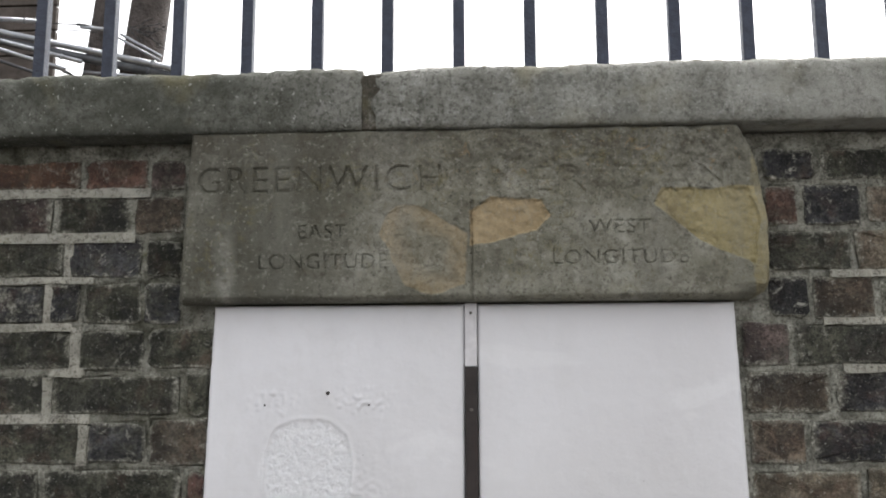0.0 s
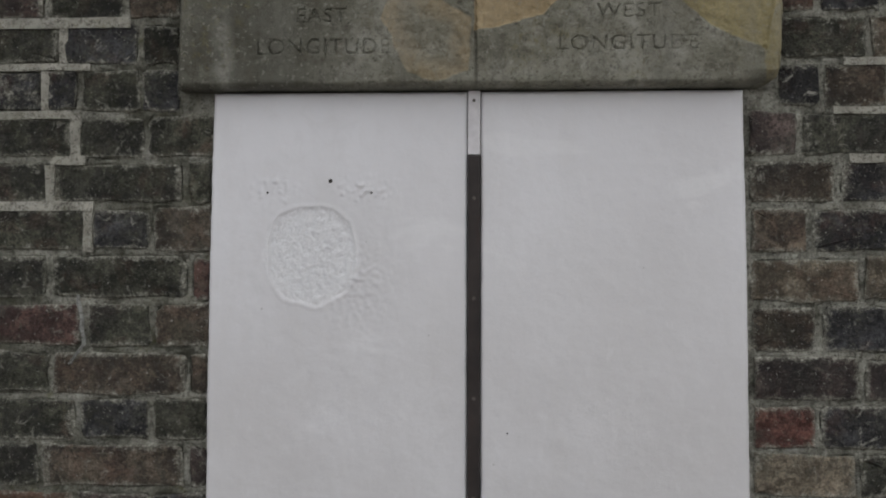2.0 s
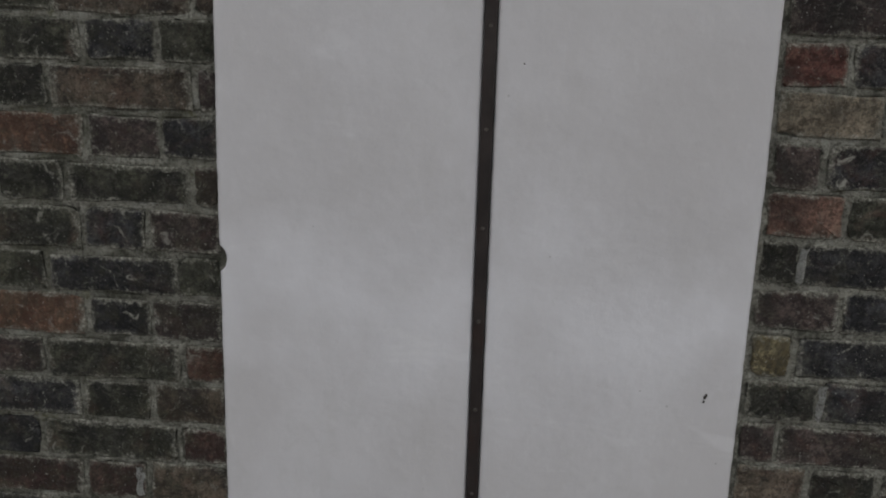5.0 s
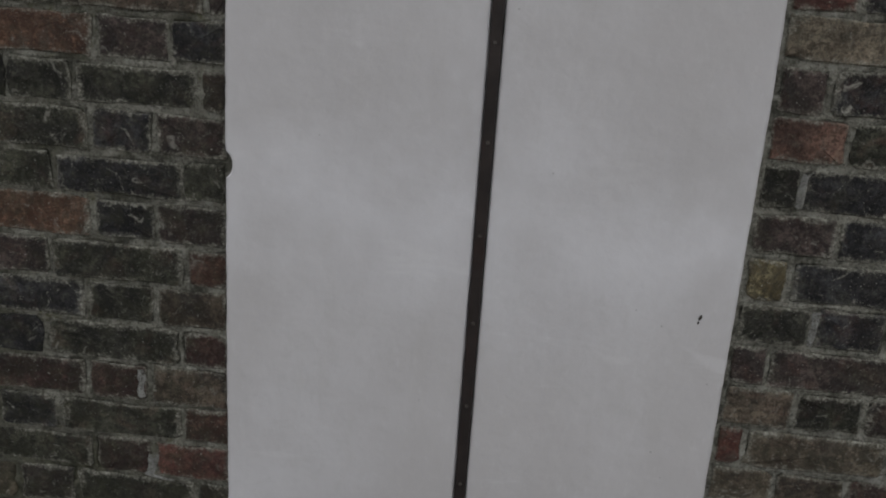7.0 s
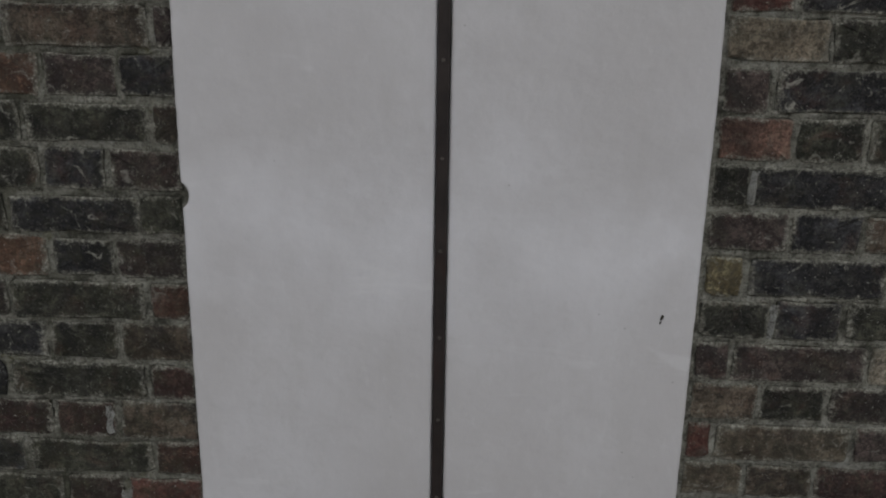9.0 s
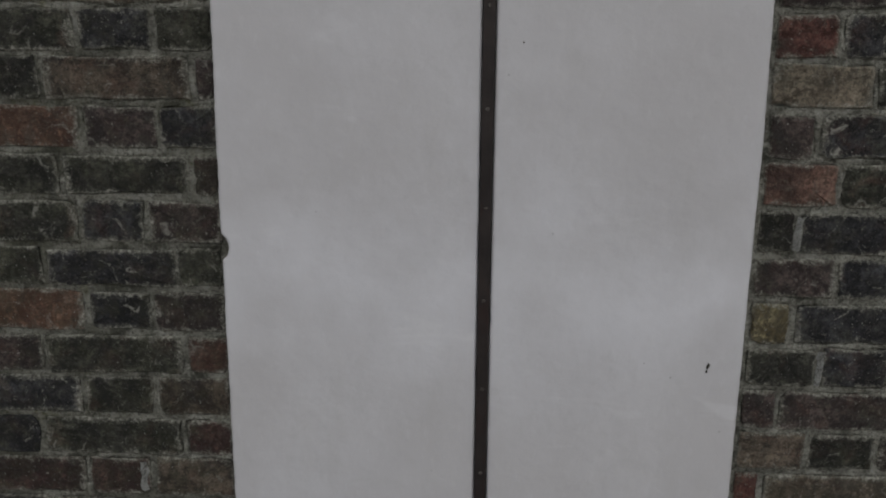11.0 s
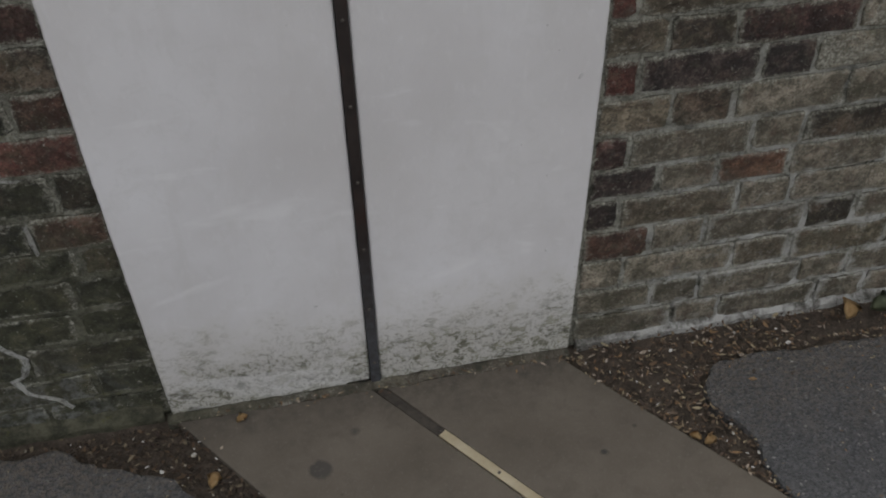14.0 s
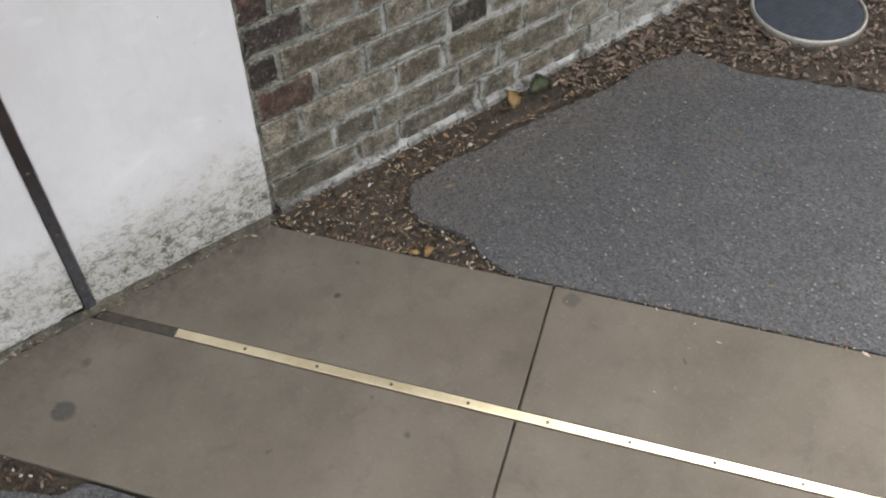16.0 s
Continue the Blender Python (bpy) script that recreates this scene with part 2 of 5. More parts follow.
def stone_material():
    q = Mat("lichened_sandstone", 0.92, spec=0.2)
    col = q.ramp(q.noise(9, 6, 0.65), (0.32, (0.10, 0.094, 0.068)), (0.5, (0.225, 0.218, 0.172)), (0.68, (0.36, 0.352, 0.30)))
    col = q.mix(q.ramp(q.noise(55, 5, 0.7), (0.34, 0.6), (0.5, 0.0)), col, (0.085, 0.075, 0.056))
    west = q.span(q.axis("X"), -0.08, -0.30)
    col = q.mix(q.math("MULTIPLY", west, 0.8), col, q.ramp(q.noise(13, 4, 0.6, q.moved((0, 0, 0), (1, 1, 0.2))), (0.35, (0.075, 0.073, 0.057)), (0.55, (0.125, 0.122, 0.098)), (0.7, (0.23, 0.225, 0.19))))
    top = q.math("MULTIPLY", q.span(q.axis("Z"), 2.25, 2.31), q.ramp(q.noise(25, 5, 0.75), (0.35, 0.75), (0.6, 0.2)))
    col = q.mix(top, col, (0.075, 0.067, 0.053))
    # ochre spalls, each with an outline of its own
    wob = q.n("ShaderNodeTexNoise")
    wob.inputs["Scale"].default_value = 22
    wob.inputs["Detail"].default_value = 3
    q.link(q.pos, wob.inputs["Vector"])
    sub = q.n("ShaderNodeVectorMath")
    sub.operation = "MULTIPLY_ADD"
    q.link(wob.outputs["Color"], sub.inputs[0])
    sub.inputs[1].default_value = (0.016, 0.0, 0.016)
    q.link(q.pos, sub.inputs[2])
    sep = q.n("ShaderNodeSeparateXYZ")
    q.link(sub.outputs[0], sep.inputs[0])
    near_sum = None
    for k, outline in enumerate(SPALLS):
        depth = None
        for (x0, z0), (x1, z1) in zip(outline, outline[1:] + outline[:1]):
            L = math.hypot(x1 - x0, z1 - z0)
            nx, nz = -(z1 - z0) / L, (x1 - x0) / L
            d = q.math("ADD", q.math("MULTIPLY", sep.outputs["X"], nx), q.math("MULTIPLY", sep.outputs["Z"], nz))
            d = q.math("SUBTRACT", d, (x0 + 0.008) * nx + (z0 + 0.008) * nz)
            depth = d if depth is None else q.math("MINIMUM", depth, d)
        inside_it = q.span(depth, -0.0012, 0.0015)
        if k == 0:
            ring = q.math("ADD", q.math("MULTIPLY", q.noise(20, 5, 0.7), 0.05), q.math("SUBTRACT", 0.02, depth))
            inside_it = q.math("MULTIPLY", inside_it, q.ramp(ring, (0.008, 0.08), (0.034, 0.55)))
        if k == 3:
            inside_it = q.math("MULTIPLY", inside_it, q.ramp(q.noise(18, 4, 0.7), (0.35, 0.15), (0.6, 0.8)))
        near_sum = inside_it if near_sum is None else q.math("MAXIMUM", near_sum, inside_it)
    ochre = q.ramp(q.noise(30, 6, 0.7), (0.3, (0.30, 0.225, 0.125)), (0.7, (0.46, 0.36, 0.22)))
    east = q.span(q.axis("X"), 0.16, 0.32)
    ochre = q.mix(east, ochre, q.ramp(q.noise(24, 6, 0.7), (0.3, (0.22, 0.185, 0.09)), (0.7, (0.42, 0.355, 0.195))))
    # bare warm flakes along the weathered top and yellow lichen
    flake = q.math("MULTIPLY", q.ramp(q.noise(42, 5, 0.7, None, 0.8), (0.6, 0.0), (0.66, 0.8)), q.span(q.axis("Z"), 2.235, 2.27))
    flake = q.math("MULTIPLY", flake, q.span(q.axis("X"), -0.22, 0.0))
    col = q.mix(flake, col, (0.26, 0.19, 0.11))
    lich = q.math("MULTIPLY", q.ramp(q.noise(60, 5, 0.75), (0.5, 0.0), (0.66, 0.6)), q.ramp(q.noise(8, 2, 0.5), (0.5, 0.0), (0.65, 1.0)))
    col = q.mix(lich, col, (0.19, 0.165, 0.075))
    col = q.mix(q.ramp(q.noise(130, 6, 0.85), (0.40, 0.6), (0.47, 0.0)), col, (0.065, 0.06, 0.047))
    col = q.mix(q.ramp(q.noise(150, 3, 0.6, q.moved((5, 0, 0))), (0.60, 0.0), (0.68, 0.4)), col, (0.40, 0.39, 0.34))
    col = q.mix(q.ramp(q.voronoi(75), (0.10, 0.5), (0.2, 0.0)), col, (0.07, 0.065, 0.05))
    col = q.mix(q.math("MULTIPLY", near_sum, q.ramp(q.noise(150, 4, 0.75), (0.36, 0.55), (0.48, 0.95))), col, ochre)
    col = q.mix(q.ramp(q.noise(33, 5, 0.75, q.moved((3, 0, 8)), 0.6), (0.57, 0.0), (0.68, 0.3)), col, (0.36, 0.355, 0.30))
    col = q.mix(q.ramp(q.noise(19, 5, 0.75, q.moved((6, 0, 2)), 0.6), (0.56, 0.0), (0.70, 0.4)), col, (0.11, 0.088, 0.062))
    runs = q.noise(14, 3, 0.5, q.moved((0, 0, 0), (1, 1, 0.12)))
    col = q.mix(q.ramp(runs, (0.55, 0.0), (0.75, 0.55)), col, (0.2, 0.195, 0.165))
    # pale run-off streak near the western end
    streak = q.math("ABSOLUTE", q.math("ADD", q.math("ADD", q.axis("X"), 0.385), q.math("MULTIPLY", q.math("SUBTRACT", q.noise(12, 3, 0.6), 0.5), 0.03)), 0)
    col = q.mix(q.math("MULTIPLY", q.math("MULTIPLY", q.span(streak, 0.024, 0.003), q.span(q.axis("Z"), 2.23, 2.12)), q.ramp(q.noise(70, 4, 0.75), (0.4, 0.25), (0.6, 0.75))), col, (0.31, 0.305, 0.265))
    q.bump(q.noise(80, 6, 0.8), 0.0055)
    q.bump(q.noise(300, 4, 0.7), 0.0012)
    return q.done(col)


def coping_material():
    q = Mat("weathered_coping_stone", 0.93, spec=0.2)
    col = q.ramp(q.noise(11, 6, 0.7), (0.3, (0.12, 0.119, 0.098)), (0.52, (0.27, 0.268, 0.235)), (0.70, (0.45, 0.445, 0.41)))
    col = q.mix(q.ramp(q.noise(70, 5, 0.8, q.moved((3, 0, 1))), (0.52, 0.0), (0.6, 0.6)), col, (0.40, 0.395, 0.37))
    col = q.mix(q.ramp(q.noise(120, 5, 0.8), (0.41, 0.7), (0.50, 0.0)), col, (0.06, 0.058, 0.046))
    west = q.span(q.axis("X"), -0.1, -0.4)
    col = q.mix(q.math("MULTIPLY", west, q.ramp(q.noise(20, 5, 0.7), (0.3, 0.5), (0.6, 0.9))), col, (0.066, 0.069, 0.053))
    col = q.mix(q.ramp(q.noise(7, 3, 0.6), (0.55, 0.0), (0.72, 0.5)), col, (0.23, 0.2, 0.1))
    col = q.mix(q.math("MULTIPLY", q.span(q.axis("X"), -0.1, 0.5), q.ramp(q.noise(24, 5, 0.75), (0.38, 0.15), (0.6, 0.7))), col, (0.43, 0.428, 0.385))
    col = q.mix(q.ramp(q.noise(150, 3, 0.6, q.moved((2, 0, 6))), (0.66, 0.0), (0.71, 0.8)), col, (0.50, 0.50, 0.46))
    q.bump(q.noise(45, 6, 0.75), 0.01)
    q.bump(q.noise(260, 4, 0.7), 0.003)
    return q.done(col)


def paint_material():
    q = Mat("white_masonry_paint", 0.62, spec=0.35)
    col = q.ramp(q.noise(2.3, 4, 0.55), (0.34, (0.56, 0.545, 0.55)), (0.66, (0.72, 0.715, 0.735)))
    col = q.mix(q.ramp(q.noise(1.4, 2, 0.5, q.moved((3, 0, 1))), (0.40, 0.0), (0.66, 0.6)), col, (0.55, 0.53, 0.52))
    col = q.mix(q.ramp(q.noise(11, 4, 0.6, q.moved((0, 0, 0), (1.6, 1, 0.4))), (0.55, 0.0), (0.75, 0.45)), col, (0.55, 0.535, 0.525))
    col = q.mix(q.ramp(q.noise(26, 5, 0.7, q.moved((1, 0, 5)), 0.8), (0.5, 0.0), (0.66, 0.35)), col, (0.56, 0.55, 0.545))
    col = q.mix(q.ramp(q.noise(60, 4, 0.7, q.moved((8, 0, 5), (1, 1, 0.5))), (0.56, 0.0), (0.72, 0.15)), col, (0.78, 0.78, 0.79))
    # brighter band across the middle, with a dull zone above it
    band = q.math("ADD", q.axis("Z"), q.math("MULTIPLY", q.math("SUBTRACT", q.noise(4.5, 3, 0.5), 0.5), 0.5))
    col = q.mix(q.ramp(q.span(band, 0.75, 1.75), (0.26, 0.0), (0.42, 0.8), (0.5, 0.5), (0.6, 0.0)), col, (0.74, 0.735, 0.755))
    crown = q.math("ADD", q.axis("Z"), q.math("MULTIPLY", q.math("SUBTRACT", q.noise(3.5, 3, 0.5, q.moved((4, 0, 4))), 0.5), 0.7))
    col = q.mix(q.math("MULTIPLY", q.span(crown, 1.45, 1.95), 0.4), col, (0.77, 0.765, 0.785))
    # grime flakes and algae just above the path
    up = q.axis("Z")
    edge = q.math("ADD", up, q.math("MULTIPLY", q.math("SUBTRACT", q.noise(14, 4, 0.65), 0.5), 0.32))
    low = q.span(edge, 0.23, 0.06)
    flat = q.moved((0, 0, 0), (0.85, 1, 1.15))
    col = q.mix(q.math("MULTIPLY", q.span(edge, 0.27, 0.02), 0.5), col, (0.47, 0.455, 0.37))
    flakes = q.ramp(q.noise(55, 6, 0.8, flat, 0.5), (0.51, 0.0), (0.56, 1.0))
    col = q.mix(q.math("MULTIPLY", low, q.math("MULTIPLY", flakes, 0.9)), col, q.ramp(q.noise(30, 4, 0.7), (0.4, (0.10, 0.098, 0.06)), (0.62, (0.32, 0.31, 0.235))))
    blots = q.ramp(q.noise(19, 5, 0.75, q.moved((5, 0, 3), (0.7, 1, 1.5)), 0.4), (0.58, 0.0), (0.64, 1.0))
    col = q.mix(q.math("MULTIPLY", q.span(edge, 0.17, 0.05), q.math("MULTIPLY", blots, q.ramp(q.noise(90, 4, 0.75), (0.4, 0.95), (0.58, 0.3)))), col, (0.075, 0.07, 0.05))
    dirt = q.math("MULTIPLY", q.span(edge, 0.2, 0.0), q.ramp(q.noise(140, 4, 0.7), (0.54, 0.0), (0.6, 0.8)))
    col = q.mix(dirt, col, (0.11, 0.104, 0.075))
    # hairline splashes and pin marks
    col = q.mix(q.ramp(q.voronoi(13), (0.018, 0.55), (0.03, 0.0)), col, (0.33, 0.32, 0.31))
    # the coarse round patch, paler than the paint about it
    patch_off = q.n("ShaderNodeVectorMath")
    patch_off.operation = "DISTANCE"
    q.link(q.pos, patch_off.inputs[0])
    patch_off.inputs[1].default_value = (-0.253, -0.014, 1.823)
    col = q.mix(q.math("MULTIPLY", q.span(patch_off.outputs["Value"], 0.080, 0.064), 0.85), col, (0.83, 0.83, 0.84))
    # a few pale rubbed streaks
    rub = q.noise(5, 4, 0.6, q.moved((2, 0, 1), (0.5, 1, 1.6)), 0.6)
    col = q.mix(q.ramp(rub, (0.60, 0.0), (0.66, 0.35)), col, (0.77, 0.765, 0.77))
    # dull pinkish clouds through the middle of the wall
    cloud = q.math("MULTIPLY", q.math("MULTIPLY", q.span(q.axis("Z"), 0.95, 1.3), q.span(q.axis("Z"), 1.75, 1.45)), q.ramp(q.noise(6, 4, 0.6, q.moved((5, 0, 5))), (0.42, 0.0), (0.6, 0.55)))
    col = q.mix(cloud, col, (0.56, 0.545, 0.545))
    q.bump(q.noise(24, 3, 0.5), 0.0014)
    q.bump(q.noise(240, 4, 0.7), 0.0003)
    off = q.n("ShaderNodeVectorMath")
    off.operation = "DISTANCE"
    q.link(q.pos, off.inputs[0])
    off.inputs[1].default_value = (-0.253, -0.014, 1.823)
    scar = q.math("MULTIPLY", q.span(off.outputs["Value"], 0.08, 0.066), q.math("SUBTRACT", q.noise(210, 4, 0.75), 0.5))
    q.bump(scar, 0.0035)
    lowb = q.math("MULTIPLY", low, q.noise(110, 5, 0.8))
    q.bump(lowb, 0.006)
    return q.done(col)


def slab_material():
    q = Mat("buff_paving_stone", 0.88, spec=0.12)
    v = q.moved(jitter=True)
    col = q.ramp(q.noise(5, 5, 0.6, v), (0.3, (0.098, 0.084, 0.067)), (0.7, (0.142, 0.123, 0.1)))
    col = q.mix(q.ramp(q.noise(18, 5, 0.7, v, 0.5), (0.52, 0.0), (0.74, 0.5)), col, (0.075, 0.066, 0.056))
    col = q.mix(q.ramp(q.noise(380, 3, 0.6), (0.3, 0.3), (0.6, 0.0)), col, (0.09, 0.075, 0.06))
    col = q.mix(q.ramp(q.voronoi(9), (0.03, 0.6), (0.05, 0.0)), col, (0.055, 0.05, 0.046))
    wob = q.math("MULTIPLY", q.math("SUBTRACT", q.noise(60, 3, 0.6), 0.5), 0.014)
    for x, y, rad, f in ((-0.136, -0.205, 0.021, 0.7), (0.402, -0.282, 0.006, 0.9), (0.757, -0.57, 0.016, 0.5), (-0.06, -0.13, 0.008, 0.6), (0.12, -0.5, 0.005, 0.7), (0.33, -0.62, 0.004, 0.7)):
        off = q.n("ShaderNodeVectorMath")
        off.operation = "DISTANCE"
        q.link(q.pos, off.inputs[0])
        off.inputs[1].default_value = (x, y, 0)
        col = q.mix(q.math("MULTIPLY", q.span(q.math("ADD", off.outputs["Value"], wob), rad + 0.004, rad - 0.003), f), col, (0.045, 0.043, 0.042))
    grime = q.math("MULTIPLY", q.span(q.math("ADD", q.axis("Y"), q.math("MULTIPLY", q.noise(9, 5, 0.7), 0.3)), 0.0, 0.16), q.ramp(q.noise(40, 5, 0.75), (0.4, 0.9), (0.62, 0.25)))
    col = q.mix(grime, col, (0.062, 0.055, 0.047))
    col = q.mix(q.ramp(q.noise(120, 5, 0.8), (0.56, 0.0), (0.68, 0.3)), col, (0.22, 0.2, 0.165))
    q.bump(q.noise(30, 5, 0.6), 0.002)
    q.bump(q.noise(400, 3, 0.6), 0.0006)
    return q.done(col, q.ramp(q.noise(6, 3, 0.5), (0.3, 0.7), (0.7, 0.92)))


def asphalt_material():
    q = Mat("worn_asphalt", 0.8, spec=0.4)
    col = q.ramp(q.noise(7, 5, 0.6), (0.3, (0.058, 0.058, 0.058)), (0.7, (0.084, 0.084, 0.083)))
    col = q.mix(q.ramp(q.noise(80, 5, 0.8), (0.38, 0.75), (0.52, 0.0)), col, (0.038, 0.038, 0.042))
    col = q.mix(q.ramp(q.noise(110, 4, 0.75, q.moved((4, 0, 0))), (0.54, 0.0), (0.66, 0.4)), col, (0.135, 0.135, 0.137))
    grit = q.voronoi(200, "F1", "Color")
    sp = q.n("ShaderNodeSeparateColor")
    q.link(grit, sp.inputs[0])
    col = q.mix(q.ramp(sp.outputs[0], (0.5, 0.0), (0.97, 0.4)), col, (0.125, 0.127, 0.131))
    col = q.mix(q.ramp(sp.outputs[1], (0.97, 0.0), (0.995, 0.55)), col, (0.25, 0.247, 0.235))
    # brown dust trodden in from the bed by the wall
    dust = q.math("ADD", q.axis("Y"), q.math("MULTIPLY", q.math("SUBTRACT", q.noise(6, 5, 0.7), 0.5), 0.5))
    col = q.mix(q.math("MULTIPLY", q.span(dust, -0.38, -0.1), q.ramp(q.noise(90, 4, 0.75), (0.42, 0.1), (0.58, 0.75))), col, (0.13, 0.108, 0.085))
    col = q.mix(q.ramp(sp.outputs[2], (0.55, 0.0), (0.9, 0.7)), col, (0.03, 0.03, 0.033))
    q.bump(q.voronoi(200), 0.003)
    q.bump(q.noise(40, 4, 0.6), 0.004)
    return q.done(col)


def soil_material():
    q = Mat("dark_leaf_soil", 0.95, spec=0.15)
    col = q.ramp(q.noise(35, 6, 0.75), (0.3, (0.05, 0.041, 0.033)), (0.7, (0.135, 0.108, 0.085)))
    col = q.mix(q.ramp(q.voronoi(120), (0.1, 0.6), (0.3, 0.0)), col, (0.18, 0.14, 0.105))
    q.bump(q.noise(90, 5, 0.8), 0.012)
    return q.done(col)


def scrap_material(name, *cols):
    q = Mat(name, 0.8, spec=0.25)
    geo = q.n("ShaderNodeNewGeometry")
    n = len(cols)
    nd = q.n("ShaderNodeValToRGB")
    nd.color_ramp.interpolation = "CONSTANT"
    el = nd.color_ramp.elements
    while len(el) < n:
        el.new(0.5)
    for k, (e, c) in enumerate(zip(el, cols)):
        e.position = k / n
        e.color = (*c, 1)
    q.link(geo.outputs["Random Per Island"], nd.inputs[0])
    col = q.mix(q.ramp(q.noise(300, 3, 0.6), (0.3, 0.5), (0.7, 0.0)), nd.outputs[0], (0.04, 0.03, 0.02))
    return q.done(col)


def plain_material(name, a, b, rough=0.6, metal=0.0, scale=40, bump=0.001, spec=0.4):
    q = Mat(name, rough, metal, spec)
    col = q.ramp(q.noise(scale, 5, 0.65), (0.3, a), (0.7, b))
    q.bump(q.noise(scale * 4, 4, 0.65), bump)
    return q.done(col)


def bar_material():
    q = Mat("dark_bronze", 0.5, 0.2, 0.4)
    col = q.ramp(q.noise(25, 5, 0.65), (0.3, (0.018, 0.014, 0.013)), (0.7, (0.04, 0.031, 0.028)))
    col = q.mix(q.ramp(q.noise(16, 5, 0.7, q.moved((1, 0, 2), (1, 1, 0.5))), (0.57, 0.0), (0.68, 0.35)), col, (0.048, 0.021, 0.015))
    worn = q.math("ADD", q.axis("Z"), q.math("MULTIPLY", q.math("SUBTRACT", q.noise(22, 5, 0.7), 0.5), 0.35))
    col = q.mix(q.math("MULTIPLY", q.span(worn, 0.4, 0.12), q.ramp(q.noise(60, 5, 0.75), (0.4, 0.35), (0.6, 0.9))), col, (0.085, 0.09, 0.10))
    q.bump(q.noise(100, 4, 0.65), 0.0008)
    return q.done(col)


M_STONE, M_COPING, M_PAINT, M_SLAB, M_ASPHALT, M_SOIL = stone_material(), coping_material(), paint_material(), slab_material(), asphalt_material(), soil_material()
M_BAR = bar_material()
M_BAR_PAINT = plain_material("painted_bronze", (0.55, 0.53, 0.54), (0.68, 0.66, 0.67), 0.55, 0.0, 60, 0.0008)
M_SCREW = plain_material("worn_screw_metal", (0.09, 0.08, 0.07), (0.16, 0.145, 0.13), 0.45, 0.7, 200, 0.0004)
M_BRASS = plain_material("polished_brass", (0.58, 0.49, 0.31), (0.74, 0.66, 0.48), 0.34, 0.9, 18, 0.0004)
M_TARNISH = plain_material("tarnished_brass", (0.042, 0.036, 0.031), (0.085, 0.073, 0.06), 0.55, 0.4, 60, 0.0008)
M_IRON = plain_material("blue_black_railing_paint", (0.013, 0.017, 0.031), (0.034, 0.042, 0.068), 0.5, 0.0, 45, 0.002)
M_LEDGE = mortar_material("worn_cement_ledge", (0.34, 0.33, 0.31), (0.15, 0.14, 0.125), 0.1)
M_CEMENT = mortar_material("damp_cement", (0.17, 0.15, 0.12), (0.08, 0.07, 0.055), 0.1)
M_COVER = plain_material("blue_grey_cover", (0.032, 0.038, 0.05), (0.06, 0.068, 0.085), 0.55, 0.0, 30, 0.001)
M_RIM = plain_material("galvanised_rim", (0.30, 0.28, 0.25), (0.46, 0.43, 0.39), 0.5, 0.6, 60, 0.001)
M_BARK = plain_material("grey_brown_bark", (0.035, 0.029, 0.026), (0.10, 0.085, 0.078), 0.9, 0.0, 14, 0.02)
M_TUBE = plain_material("galvanised_tube", (0.22, 0.23, 0.25), (0.38, 0.39, 0.41), 0.3, 0.8, 12, 0.001)
M_TUBE_DARK = plain_material("dark_tube", (0.05, 0.053, 0.06), (0.12, 0.125, 0.135), 0.5, 0.6, 12, 0.001)
M_CABLE = plain_material("black_cable_sheath", (0.012, 0.012, 0.013), (0.03, 0.03, 0.032), 0.5, 0.0, 60, 0.0005)
M_BOARD = plain_material("weathered_boards", (0.045, 0.037, 0.032), (0.105, 0.088, 0.078), 0.9, 0.0, 14, 0.003)
M_SCUFF = plain_material("grey_scuff", (0.46, 0.455, 0.45), (0.56, 0.555, 0.55), 0.8, 0.0, 60, 0.0001)
M_PIT = plain_material("dark_pit", (0.03, 0.028, 0.025), (0.07, 0.06, 0.05), 0.9, 0.0, 200, 0.001)
M_LITTER = scrap_material("leaf_litter", (0.17, 0.11, 0.068), (0.11, 0.076, 0.055), (0.25, 0.19, 0.12), (0.065, 0.048, 0.038), (0.15, 0.11, 0.08), (0.36, 0.30, 0.19), (0.10, 0.064, 0.043), (0.15, 0.105, 0.07), (0.27, 0.17, 0.09), (0.085, 0.062, 0.047), (0.40, 0.33, 0.26))
# darker litter for the western bed
M_LITTER_DARK = scrap_material("dark_litter", (0.072, 0.046, 0.03), (0.043, 0.03, 0.023), (0.108, 0.079, 0.054), (0.025, 0.019, 0.016), (0.058, 0.043, 0.032), (0.187, 0.151, 0.101), (0.036, 0.024, 0.019), (0.061, 0.042, 0.029), (0.115, 0.072, 0.043), (0.032, 0.025, 0.02))
M_MULCH = scrap_material("bark_mulch", (0.192, 0.138, 0.108), (0.126, 0.096, 0.077), (0.252, 0.192, 0.15), (0.066, 0.048, 0.038), (0.18, 0.132, 0.102), (0.288, 0.216, 0.162), (0.12, 0.084, 0.066))
M_CHIPS = scrap_material("pale_stone_chips", (0.45, 0.43, 0.38), (0.3, 0.27, 0.21), (0.55, 0.53, 0.5), (0.2, 0.16, 0.09))
M_TANLEAF = plain_material("dry_tan_leaf", (0.36, 0.22, 0.09), (0.52, 0.36, 0.18), 0.7, 0.0, 60, 0.002)
M_GREENLEAF = plain_material("green_leaf", (0.085, 0.105, 0.06), (0.15, 0.165, 0.095), 0.6, 0.0, 60, 0.002)


# ---- mesh helpers ----
def mesh_of(name, bm, material, smooth=False):
    me = bpy.data.meshes.new(name)
    bm.to_mesh(me)
    bm.free()
    me.materials.append(material)
    if smooth:
        me.polygons.foreach_set("use_smooth", [True] * len(me.polygons))
    return me


